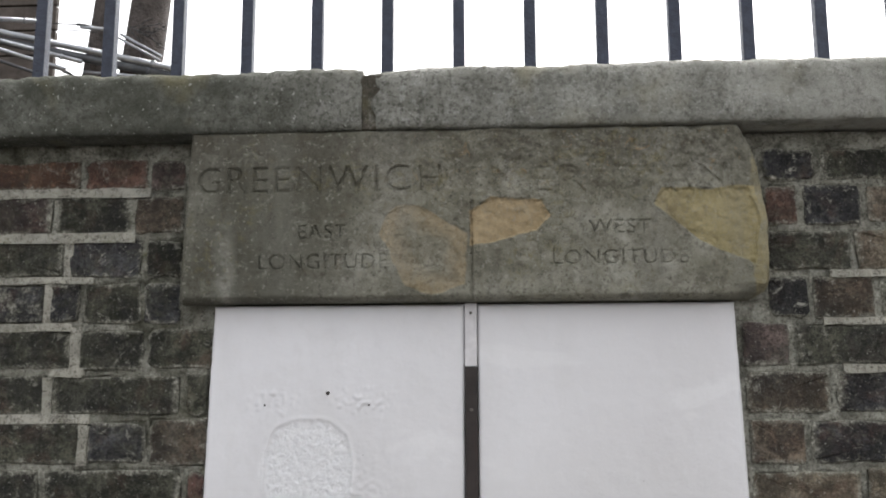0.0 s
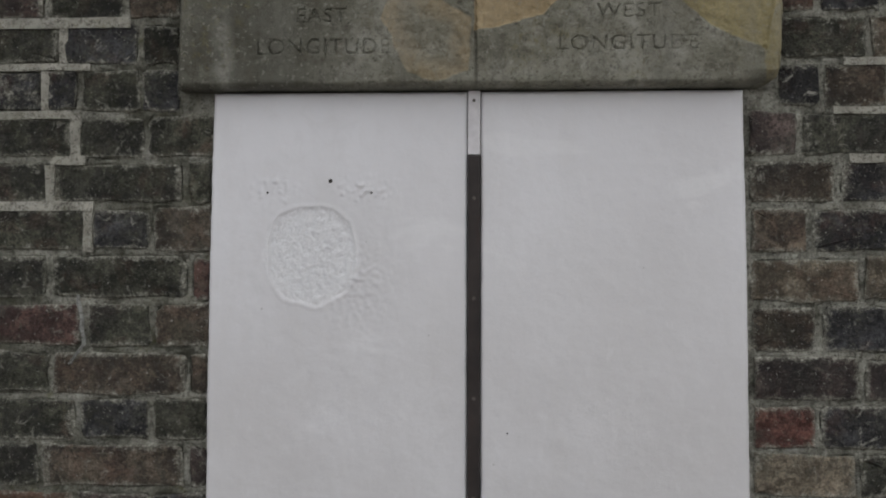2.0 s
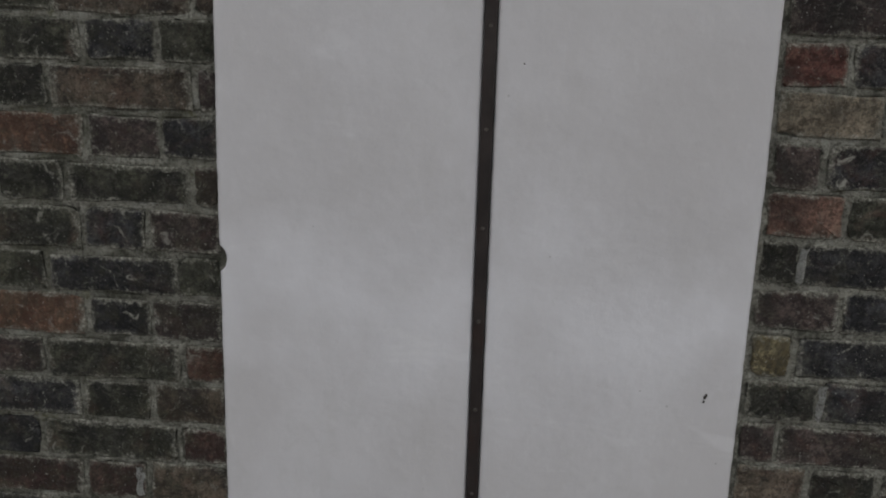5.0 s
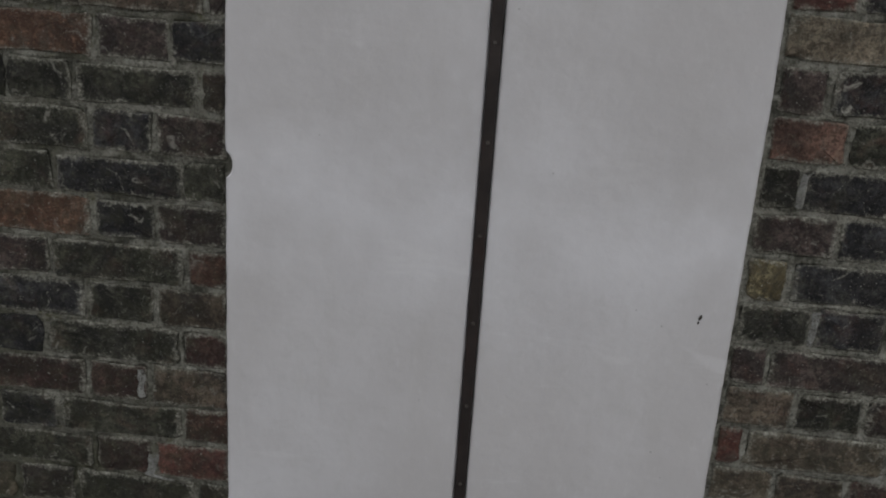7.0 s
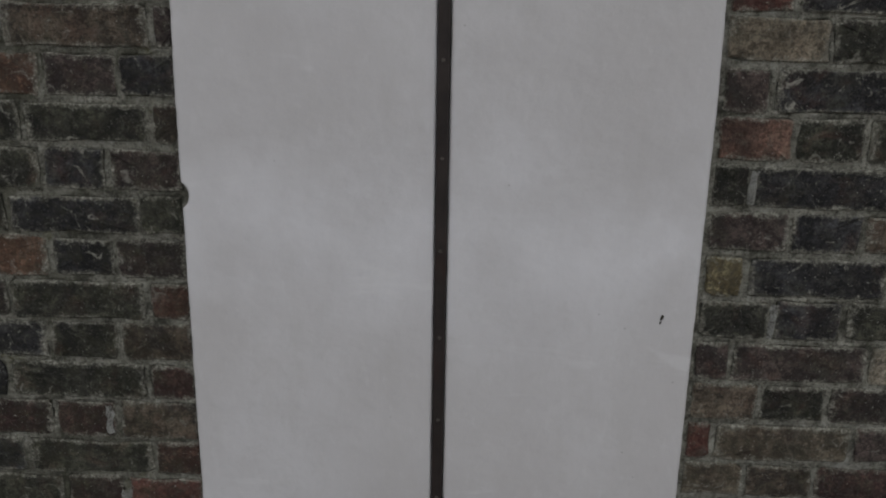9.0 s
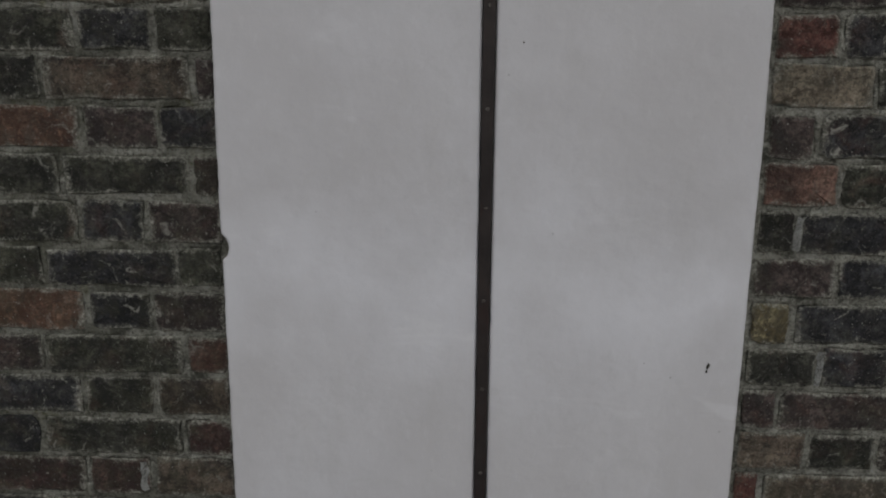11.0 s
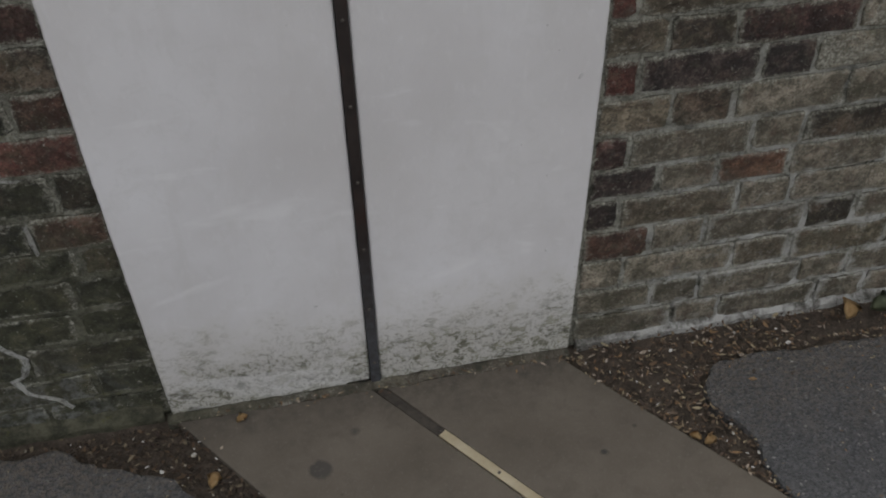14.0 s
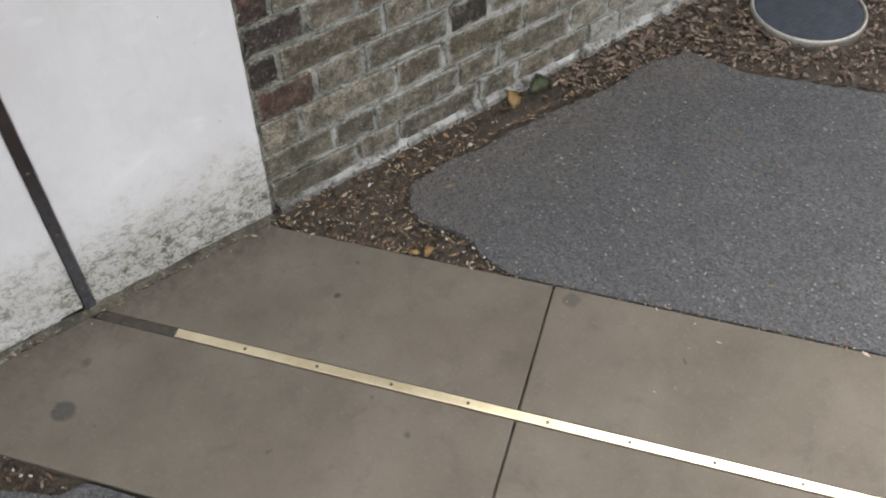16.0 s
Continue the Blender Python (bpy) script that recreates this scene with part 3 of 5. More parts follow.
def part(name, bm, material, parent, label="", smooth=False):
    ob = new(name, mesh_of(name, bm, material, smooth))
    ob.parent = parent
    if label:
        ob["label"] = label
    return ob


def thing(name, label, category, group="", kind="", at=(0, 0, 0)):
    ob = new(name)
    ob.location = at
    return tagged(ob, label, category, group, kind)


def box(x0, x1, y0, y1, z0, z1, bevel=0.0, bm=None):
    bm = bm or bmesh.new()
    m = Matrix.Translation(((x0 + x1) / 2, (y0 + y1) / 2, (z0 + z1) / 2)) @ Matrix.Diagonal((x1 - x0, y1 - y0, z1 - z0, 1))
    r = bmesh.ops.create_cube(bm, size=1, matrix=m)
    if bevel:
        bmesh.ops.bevel(bm, geom=list({e for v in r["verts"] for e in v.link_edges}), offset=bevel, segments=2, affect="EDGES", profile=0.6)
    return bm


def rod(a, b, r0, r1=None, sides=12, bm=None):
    bm = bm or bmesh.new()
    a, b = Vector(a), Vector(b)
    q = (b - a).to_track_quat("Z", "Y").to_matrix().to_4x4()
    bmesh.ops.create_cone(bm, cap_ends=True, segments=sides, radius1=r0, radius2=r0 if r1 is None else r1, depth=(b - a).length, matrix=Matrix.Translation((a + b) / 2) @ q)
    return bm


def prism(points, z0, z1, bevel=0.0):
    """A flat-topped slab over an outline that runs anticlockwise."""
    bm = bmesh.new()
    top = [bm.verts.new((x, y, z1)) for x, y in points]
    f = bm.faces.new(top)
    r = bmesh.ops.extrude_face_region(bm, geom=[f])
    low = [v for v in r["geom"] if isinstance(v, bmesh.types.BMVert)]
    for v in low:
        v.co.z = z0
    bmesh.ops.recalc_face_normals(bm, faces=bm.faces)
    if bevel:
        edges = [e for e in bm.edges if all(abs(v.co.z - z1) < 1e-6 for v in e.verts)]
        bmesh.ops.bevel(bm, geom=edges, offset=bevel, segments=2, affect="EDGES", profile=0.6)
    bmesh.ops.triangulate(bm, faces=[f for f in bm.faces if len(f.verts) > 4])
    return bm


def fbm(x, y, z=0.0, octaves=4):
    return noise.fractal((x, y, z), 1.0, 2.0, octaves)


def relief(name, X, Y, Z, back, material):
    """A closed slab whose front is the grid X, Y, Z (rows x columns) and whose rim runs back to y = back."""
    r, c = X.shape
    front = np.stack((X, Y, Z), -1).reshape(-1, 3)
    rim = [(0, j) for j in range(c)] + [(i, c - 1) for i in range(1, r)] + [(r - 1, j) for j in range(c - 2, -1, -1)] + [(i, 0) for i in range(r - 2, 0, -1)]
    edge = [i * c + j for i, j in rim]
    rear = front[edge].copy()
    rear[:, 1] = back
    n0 = len(front)
    i, j = np.meshgrid(np.arange(r - 1), np.arange(c - 1), indexing="ij")
    a = (i * c + j).ravel()
    quads = np.stack((a, a + 1, a + c + 1, a + c), -1).tolist()
    m = len(edge)
    for k in range(m):
        n = (k + 1) % m
        quads.append((edge[n], edge[k], n0 + k, n0 + n))
    quads.append(tuple(n0 + k for k in range(m)))
    me = bpy.data.meshes.new(name)
    me.from_pydata(np.concatenate((front, rear)).tolist(), [], quads)
    me.materials.append(material)
    me.polygons.foreach_set("use_smooth", [True] * (len(me.polygons) - m - 1) + [False] * (m + 1))
    return me


def lump(X, Z, scale, seed, octaves=4):
    return np.array([[noise.fractal((x * scale, seed, z * scale), 1.0, 2.0, octaves) for x, z in zip(rx, rz)] for rx, rz in zip(X, Z)])


def screw(x, y, z, r, parent, facing="y"):
    bm = bmesh.new()
    turn = Matrix.Rotation(radians(90), 4, "X") if facing == "y" else Matrix.Identity(4)
    bmesh.ops.create_cone(bm, cap_ends=True, segments=10, radius1=r, radius2=r * 0.7, depth=0.003, matrix=Matrix.Translation((x, y, z)) @ turn)
    return part("screw", bm, M_SCREW, parent)


# ---- ground ----
D, N = Vector((0.6, -0.8)), Vector((0.8, 0.6))       # along and across the paved strip


def on_strip(s, n):
    p = D * s + N * n
    return p.x, p.y


def ground_sheet():
    xs = np.concatenate(([-300, -80, -20, -6, -2.5], np.linspace(-1.4, 3.0, 240), [4, 8, 25, 90, 300]))
    ys = np.concatenate(([-300, -80, -20, -6, -2.5], np.linspace(-1.2, 0.1, 76), [0.5, 1.5, 5, 20, 80, 300]))
    verts = []
    for y in ys:
        for x in xs:
            near = -1.4 <= x <= 3.0 and -1.2 <= y <= 0.1
            dip = 0.014 * math.exp(-((x - 0.655) ** 2 + (y + 0.22) ** 2) / 0.004)
            h = -0.014 - dip + (0.007 * fbm(x * 14, y * 14) + 0.004 * fbm(x * 50, y * 50, 3) if near else 0)
            verts.append((x, y, h))
    c = len(xs)
    faces = [(i * c + j, i * c + j + 1, (i + 1) * c + j + 1, (i + 1) * c + j) for i in range(len(ys) - 1) for j in range(c - 1)]
    me = bpy.data.meshes.new("ground")
    me.from_pydata(verts, [], faces)
    me.materials.append(M_SOIL)
    return tagged(new("ground", me), "dark bare soil with leaf scraps", "ground", kind="structure")


ground_sheet()


def ragged(points, step=0.014, wobble=0.010, seed=0):
    out = []
    for (x0, y0), (x1, y1) in zip(points, points[1:]):
        n = max(1, int(math.hypot(x1 - x0, y1 - y0) / step))
        for k in range(n):
            x, y = x0 + (x1 - x0) * k / n, y0 + (y1 - y0) * k / n
            out.append((x + wobble * fbm(x * 25, y * 25, seed), y + wobble * fbm(x * 25, y * 25, seed + 9)))
    out.append(points[-1])
    return out


EAST_EDGE = [(0.715, -0.462), (0.695, -0.425), (0.690, -0.358), (0.702, -0.310), (0.686, -0.277), (0.663, -0.249), (0.653, -0.211), (0.661, -0.166), (0.682, -0.128), (0.727, -0.109), (0.798, -0.107), (0.883, -0.120), (0.97, -0.118), (1.07, -0.122), (1.2, -0.14), (1.3, -0.137), (1.4, -0.135), (1.49, -0.15), (1.52, -0.217), (1.55, -0.304), (1.624, -0.407), (1.744, -0.553), (2.2, -0.86)]
WEST_EDGE = [(-0.9, -0.046), (-0.637, -0.052), (-0.535, -0.112), (-0.435, -0.151), (-0.385, -0.2), (-0.345, -0.25), (-0.26, -0.31), (-0.19, -0.36)]


def asphalt(name, outline, label):
    ob = part(name, prism(outline, -0.05, 0.002, 0.009), M_ASPHALT, None)
    return tagged(ob, label, "asphalt path", kind="structure")


east = ragged(EAST_EDGE, seed=1) + [(4, -1.6), (12, -2.2), (12, -12), on_strip(12, 0.3)]
east += [on_strip(s, 0.293 + 0.004 * fbm(s * 20, 0)) for s in np.arange(6, 0.8, -0.05)]
asphalt("asphalt_path_east", east[::-1], "grey worn asphalt with pale grit")
west = [on_strip(s, -0.346 + 0.004 * fbm(s * 20, 5)) for s in np.arange(0.19, 6, 0.05)] + [on_strip(12, -0.35), (-12, -12), (-12, -0.05)] + ragged(WEST_EDGE, seed=2)
asphalt("asphalt_path_west", west[::-1], "dark grey asphalt beside the paving")

# ---- wall core ----
BEDS = [2.325, 2.266, 2.193, 2.121, 2.047, 1.974, 1.901, 1.826, 1.750, 1.673, 1.598, 1.525, 1.449, 1.373, 1.297, 1.220, 1.145, 1.068, 0.992, 0.915, 0.840, 0.763, 0.690, 0.614, 0.532, 0.455, 0.385, 0.308, 0.231, 0.150, 0.075, 0.0]
wall = part("wall_north", box(-12, 12, 0.006, 0.34, -0.1, 2.35), M_MORTAR, None)
tagged(wall, "old garden wall of sooty stock bricks", "brick wall", kind="structure")


def half_width(z):
    """Half the breadth of the white panel at height z."""
    return float(np.interp(z, [0.0, 0.15, 0.4, 0.7, 1.4, 1.78, 2.08], [0.411, 0.414, 0.418, 0.422, 0.421, 0.415, 0.407]))


# ---- inscribed lintel ----
def letters(body, x0, x1, z0, z1):
    """Triangles of a line of capitals, fitted to a box on the stone."""
    cu = bpy.data.curves.new("inscription", "FONT")
    cu.body = body
    cu.space_character = 1.12
    cu.offset = -0.012
    ob = new("inscription", cu)
    bpy.context.view_layer.update()
    me = ob.evaluated_get(bpy.context.evaluated_depsgraph_get()).to_mesh()
    me.calc_loop_triangles()
    v = np.array([p.co[:2] for p in me.vertices])
    t = np.array([l.vertices[:] for l in me.loop_triangles])
    bpy.data.objects.remove(ob)
    bpy.data.curves.remove(cu)
    v = (v - v.min(0)) / (v.max(0) - v.min(0))
    v = v * (x1 - x0, z1 - z0) + (x0, z0)
    return v[t]


def carve(X, Z, lines):
    mask = np.zeros(X.shape)
    xs, zs = X[0], Z[:, 0]
    for tris, depth in lines:
        for (ax, az), (bx, bz), (cx, cz) in tris:
            j0, j1 = np.searchsorted(xs, (min(ax, bx, cx), max(ax, bx, cx)))
            i0, i1 = np.searchsorted(zs, (min(az, bz, cz), max(az, bz, cz)))
            if j1 <= j0 or i1 <= i0:
                continue
            x, z = X[i0:i1, j0:j1], Z[i0:i1, j0:j1]
            d = (bz - cz) * (ax - cx) + (cx - bx) * (az - cz)
            if abs(d) < 1e-12:
                continue
            u = ((bz - cz) * (x - cx) + (cx - bx) * (z - cz)) / d
            w = ((cz - az) * (x - cx) + (ax - cx) * (z - cz)) / d
            inside = (u >= 0) & (w >= 0) & (u + w <= 1)
            mask[i0:i1, j0:j1] = np.maximum(mask[i0:i1, j0:j1], inside * depth)
    return mask


def inscribed_lintel():
    xs, zs = np.arange(-0.458, 0.4625, 0.0016), np.arange(2.079, 2.3545, 0.0016)
    X, Z = np.meshgrid(xs, zs)
    lines = [(letters("GREENWICH", -0.437, -0.045, 2.251, 2.293), 1.0), (letters("MERIDIAN", 0.035, 0.408, 2.246, 2.288), 0.65),
             (letters("EAST", -0.268, -0.193, 2.177, 2.199), 0.9), (letters("LONGITUDE", -0.33, -0.128, 2.129, 2.152), 0.9),
             (letters("WEST", 0.184, 0.278, 2.180, 2.201), 0.9), (letters("LONGITUDE", 0.128, 0.334, 2.132, 2.154), 0.9)]
    cut = carve(X, Z, lines)
    wear = lump(X, Z, 16, 3.0, 3)
    rough = lump(X, Z, 60, 7.0, 4)
    fade = np.clip(1.05 - np.clip(wear + 0.15, 0, 1) * 0.9 - 0.15 * np.clip(rough, -0.4, 1) - np.clip((X - 0.0) * 1.2, 0, 0.3) * (Z > 2.23), 0.35, 1)
    Y = -0.05 + 0.0010 * wear + 0.0006 * rough + 0.0036 * cut * fade
    # spalled top and ochre losses
    top = np.clip((Z - 2.225) / 0.08, 0, 1) * np.clip((X + 0.2) / 0.25, 0, 1)
    Y += top * (0.0015 + 0.0028 * rough + 0.0035 * np.clip(wear, 0, 1))
    for outline, deep in zip(SPALLS[:3], (0.0014, 0.003, 0.003)):
        e = np.full(X.shape, 9.0)
        for (x0, z0), (x1, z1) in zip(outline, outline[1:] + outline[:1]):
            L = math.hypot(x1 - x0, z1 - z0)
            e = np.minimum(e, (X - x0) * -(z1 - z0) / L + (Z - z0) * (x1 - x0) / L)
        Y += np.clip((e + 0.004 * rough) / 0.002, 0, 1) * (deep + 0.0012 * rough)
    # joint scored down the middle of the stone
    Y += 0.004 * (np.abs(X - 0.003 - 0.001 * rough) < 0.0017) * (Z < 2.235)
    # worn arrises
    for gap in (X - xs[0], xs[-1] - X, Z - zs[0], zs[-1] - Z):
        Y += 0.012 * np.clip(1 - gap / (0.009 + 0.003 * wear), 0, 1) ** 2
    west = np.interp(Z, [2.079, 2.346], [-0.457, -0.446])
    east_edge = np.interp(Z, [2.078, 2.09, 2.11, 2.19, 2.288, 2.32, 2.346], [0.43, 0.452, 0.457, 0.46, 0.446, 0.437, 0.424])
    k = np.clip((X - 0.3) / (xs[-1] - 0.3), 0, 1)
    kw = np.clip((-0.35 - X) / (-0.35 - xs[0]), 0, 1)
    X2 = X + k * (east_edge - xs[-1] + 0.003 * wear) + kw * (west - xs[0])
    low = np.clip((X - 0.395) / 0.06, 0, 1) * np.clip((2.1 - Z) / 0.02, 0, 1)
    Y += low * 0.022
    ob = new("inscribed_lintel", relief("inscribed_lintel", X2, Y, Z, 0.12, M_STONE))
    return tagged(ob, "weathered sandstone lintel carved with meridian wording, ochre spalls", "stone lintel")


inscribed_lintel()


# ---- coping stones ----
# broken outline of the stone east of the joint
JOINT_Z, JOINT_X = [2.345, 2.365, 2.386, 2.412, 2.43, 2.447], [0.011, 0.012, 0.0, 0.014, 0.003, -0.007]


def coping():
    top = thing("wall_coping", "grey lichened coping stones along the wall top", "coping")
    # ends of the stones along the wall, with the broken joint over the lintel
    ends = [-3.6, -2.75, -1.9, -1.05, -0.166, 0.78, 1.65, 2.5, 3.4]
    for k, (a, b) in enumerate(zip(ends, ends[1:])):
        xs = np.linspace(a + (0.010 if k == 4 else 0.003), b - (0.004 if k == 3 else 0.003), 118)
        prof = [(-0.051, 2.345), (-0.054, 2.35)] + [(-0.056, z) for z in np.linspace(2.358, 2.428, 10)] + [(-0.053, 2.439), (-0.045, 2.447)] + [(y, 2.447 + 0.055 * (y + 0.05)) for y in np.linspace(-0.03, 0.17, 8)] + [(y, 2.46 - 0.055 * (y - 0.17)) for y in np.linspace(0.2, 0.39, 5)] + [(0.405, 2.43), (0.405, 2.346)]
        c = len(prof)
        verts = []
        for x in xs:
            for n, (y, z) in enumerate(prof):
                w = fbm(x * 9, y * 9 + k, z * 9) * 0.004 + fbm(x * 45, y * 45, z * 45) * 0.0022
                ex = 0.0
                if k in (3, 4) and y < 0.1:
                    gap = (b - x) if k == 3 else (x - a)
                    lean = 0.003 * fbm(z * 60, k) + (float(np.interp(z, JOINT_Z, JOINT_X)) if k == 4 else 0.0)
                    ex = lean * max(0.0, 1 - gap / 0.05)
                    w += 0.006 * max(0.0, 1 - gap / (0.018 + 0.01 * fbm(z * 40, 3 + k)))
                verts.append((x + ex, y + w, z - (w if z > 2.42 else 0) + 0.007 + 0.004 * x))
        faces = [(i * c + j, (i + 1) * c + j, (i + 1) * c + (j + 1) % c, i * c + (j + 1) % c) for i in range(len(xs) - 1) for j in range(c)]
        faces += [tuple(range(c)), tuple(range((len(xs) - 1) * c, len(xs) * c))[::-1]]
        me = bpy.data.meshes.new("coping_stone")
        me.from_pydata(verts, [], faces)
        me.materials.append(M_COPING)
        me.polygons.foreach_set("use_smooth", [True] * (len(me.polygons) - 2) + [False] * 2)
        ob = new("coping_stone", me)
        ob.parent = top
    part("mortar_joint", box(-0.186, -0.13, -0.05, 0.38, 2.352, 2.443, 0.004), M_CEMENT, top)


coping()


# ---- white panel with the meridian bar ----
def panel_half(name, side, parent):
    inner, cols = 0.0101, 165
    zs = np.arange(0.004, 2.0775, 0.0026)
    u = np.linspace(0, 1, cols)
    Z = np.repeat(zs[:, None], cols, 1)
    W = np.array([half_width(z) + 0.0012 * fbm(z * 9, side * 3) + 0.0006 * fbm(z * 60, side) for z in zs])
    if side < 0:
        dz = (zs - 1.222) / 0.021
        W -= 0.011 * np.clip(1 - dz * dz, 0, 1) ** 0.6
    inn = np.array([inner + 0.001 * max(0, fbm(z * 22, side * 7)) for z in zs])
    A = inn[:, None] + (W - inn)[:, None] * u[None, :]
    X = A if side > 0 else -A[:, ::-1]
    big, fine = lump(X, Z, 2.2, 4.0, 3), lump(X, Z, 34, 8.0, 3)
    Y = -0.015 - 0.0015 * big + 0.00025 * fine
    if side < 0:
        # coarse round patch where the old render has come away
        dx, dz = X + 0.253, Z - 1.823
        ang = np.arctan2(dz, dx)
        edge = 0.0745 - 0.005 * np.cos(2 * ang) - 0.0025 * np.cos(4 * ang) + 0.004 * lump(X, Z, 38, 6.0, 4)
        r = np.hypot(dx, dz)
        grit = lump(X, Z, 125, 2.0, 3)
        inside = np.clip((edge - r) / 0.002, 0, 1)
        Y += inside * (0.0013 + 0.0015 * grit)
        Y -= 0.0009 * np.exp(-((r - edge - 0.002) / 0.003) ** 2)
        halo = np.exp(-((dx - 0.07) / 0.05) ** 2 - ((dz + 0.045) / 0.06) ** 2) * (1 - inside)
        Y -= halo * 0.0026 * np.clip(grit, -0.2, 1)
        speck = np.exp(-((Z - 1.925) / 0.018) ** 2) * (np.exp(-((X + 0.17) / 0.035) ** 2) + np.exp(-((X + 0.31) / 0.03) ** 2))
        Y -= speck * 0.008 * np.clip(grit - 0.1, 0, 1)
    # flaking foot
    foot = np.clip((0.17 - Z) / 0.12, 0, 1)
    Y += foot * (0.0015 * lump(X, Z, 45, 5.0, 4) + 0.001)
    rimgap = np.minimum(np.minimum(A - inn[:, None], W[:, None] - A)[:, :: (1 if side > 0 else -1)], np.minimum(Z - zs[0], zs[-1] - Z))
    Y += 0.004 * np.clip(1 - rimgap / 0.004, 0, 1) ** 2
    base = np.array([0.004 * fbm(x * 14, 2.0) + (0.006 if side < 0 and x > -0.06 else 0.0) for x in X[0]])
    Z = Z + np.clip((0.06 - Z) / 0.06, 0, 1) * base[None, :]
    ob = new(name, relief(name, X, Y, Z, 0.05, M_PAINT))
    ob.parent = parent
    return ob


panel = thing("rendered_panel", "white painted render panel in two halves, grimy at the foot", "wall panel")
panel_half("west_half", -1, panel)
panel_half("east_half", 1, panel)
for x, z, r in ((-0.223, 1.939, 0.0035), (-0.322, 1.921, 0.002), (-0.159, 1.921, 0.002), (0.052, 1.55, 0.0018)):
    bm = bmesh.new()
    bmesh.ops.create_icosphere(bm, subdivisions=1, radius=r, matrix=Matrix.Translation((x, -0.0145, z)))
    part("pit", bm, M_PIT, panel, "dark pit in the paint")


def chip(x, z, w, h, lean, parent, material=None, note="dark chip through the paint"):
    """A thin irregular mark lying on the paint."""
    bm = bmesh.new()
    bmesh.ops.create_icosphere(bm, subdivisions=2, radius=1)
    for v in bm.verts:
        g = 1 + 0.4 * fbm(v.co.x * 1.5 + x * 50, v.co.z * 1.5, z)
        v.co = (x + v.co.x * w * g + lean * v.co.z * h, -0.0158 + 0.0012 * v.co.y, z + v.co.z * h * g)
    return part("chip", bm, material or M_PIT, parent, note, True)


chip(0.367, 1.036, 0.003, 0.006, 0.2, panel)
chip(0.365, 1.027, 0.0018, 0.003, 0.0, panel)
chip(0.383, 0.68, 0.003, 0.0055, 0.5, panel, M_SCUFF, "grey scuff on the paint")
chip(0.287, 0.556, 0.0015, 0.0025, 0.0, panel, M_SCUFF, "grey scuff on the paint")
chip(0.347, 0.298, 0.0035, 0.0028, -0.6, panel, M_SCUFF, "grey scuff on the paint")
chip(-0.1, 0.245, 0.004, 0.0015, 0.0, panel, M_SCUFF, "grey scuff on the paint")

bar = thing("meridian_bar", "dark bronze upright bar screwed down the panel's middle", "metal bar", at=(0, 0, 0))
part("bar", box(-0.0095, 0.0095, -0.0185, 0.03, 0.0, 1.978, 0.0012), M_BAR, bar)
part("painted_top", box(-0.0095, 0.0095, -0.0182, 0.03, 1.979, 2.0775, 0.0012), M_BAR_PAINT, bar, "top end of the bar, painted over white")
screw(0, -0.0192, 2.062, 0.0028, bar)
for k in range(13):
    screw(0.001 * fbm(k * 3.1, 1), -0.0195, 1.912 - 0.154 * k, 0.0034, bar)


# ---- paved strip with the brass line ----
def strip_piece(s0, s1, n0, n1, wall_y=None):
    def start(n):
        return (-(wall_y) + 0.6 * n) / 0.8 if wall_y is not None else s0
    pts = [on_strip(start(n0), n0), on_strip(s1, n0), on_strip(s1, n1), on_strip(start(n1), n1)]
    return pts


pavement = thing("pavement", "strip of buff paving slabs set square to the brass line", "paving", kind="structure")
cuts = [None, 0.870] + [0.870 + 0.9 * k for k in range(1, 7)]
for lo, hi in zip(cuts, cuts[1:]):
    for n0, n1 in ((-0.340, -0.0282), (-0.0058, 0.290)):
        a = 0 if lo is None else lo + 0.002
        pts = strip_piece(a, hi - 0.002, n0, n1, -0.032 if lo is None else None)
        part("paving_slab", prism(pts, -0.05, 0.0, 0.003), M_SLAB, pavement)
part("slab_bed", prism([on_strip(0.0, -0.336), on_strip(6.2, -0.336), on_strip(6.2, 0.286), on_strip(0.25, 0.286)], -0.06, -0.009), M_SOIL, pavement, "gritty dark joint filling")

brass = thing("brass_meridian_strip", "brass strip screwed into a groove between paving slabs", "brass strip")
part("bar", prism(strip_piece(0.2, 6.2, -0.0268, -0.0072), -0.02, 0.0015, 0.0008), M_BRASS, brass)
part("tarnished_end", prism(strip_piece(0.03, 0.198, -0.0272, -0.0068), -0.02, -0.002, 0.0008), M_TARNISH, brass, "blackened end of the strip at the wall")
for k in range(30):
    x, y = on_strip(0.198 + 0.1455 * k, -0.017)
    screw(x, y, 0.0018, 0.0038, brass, "z")


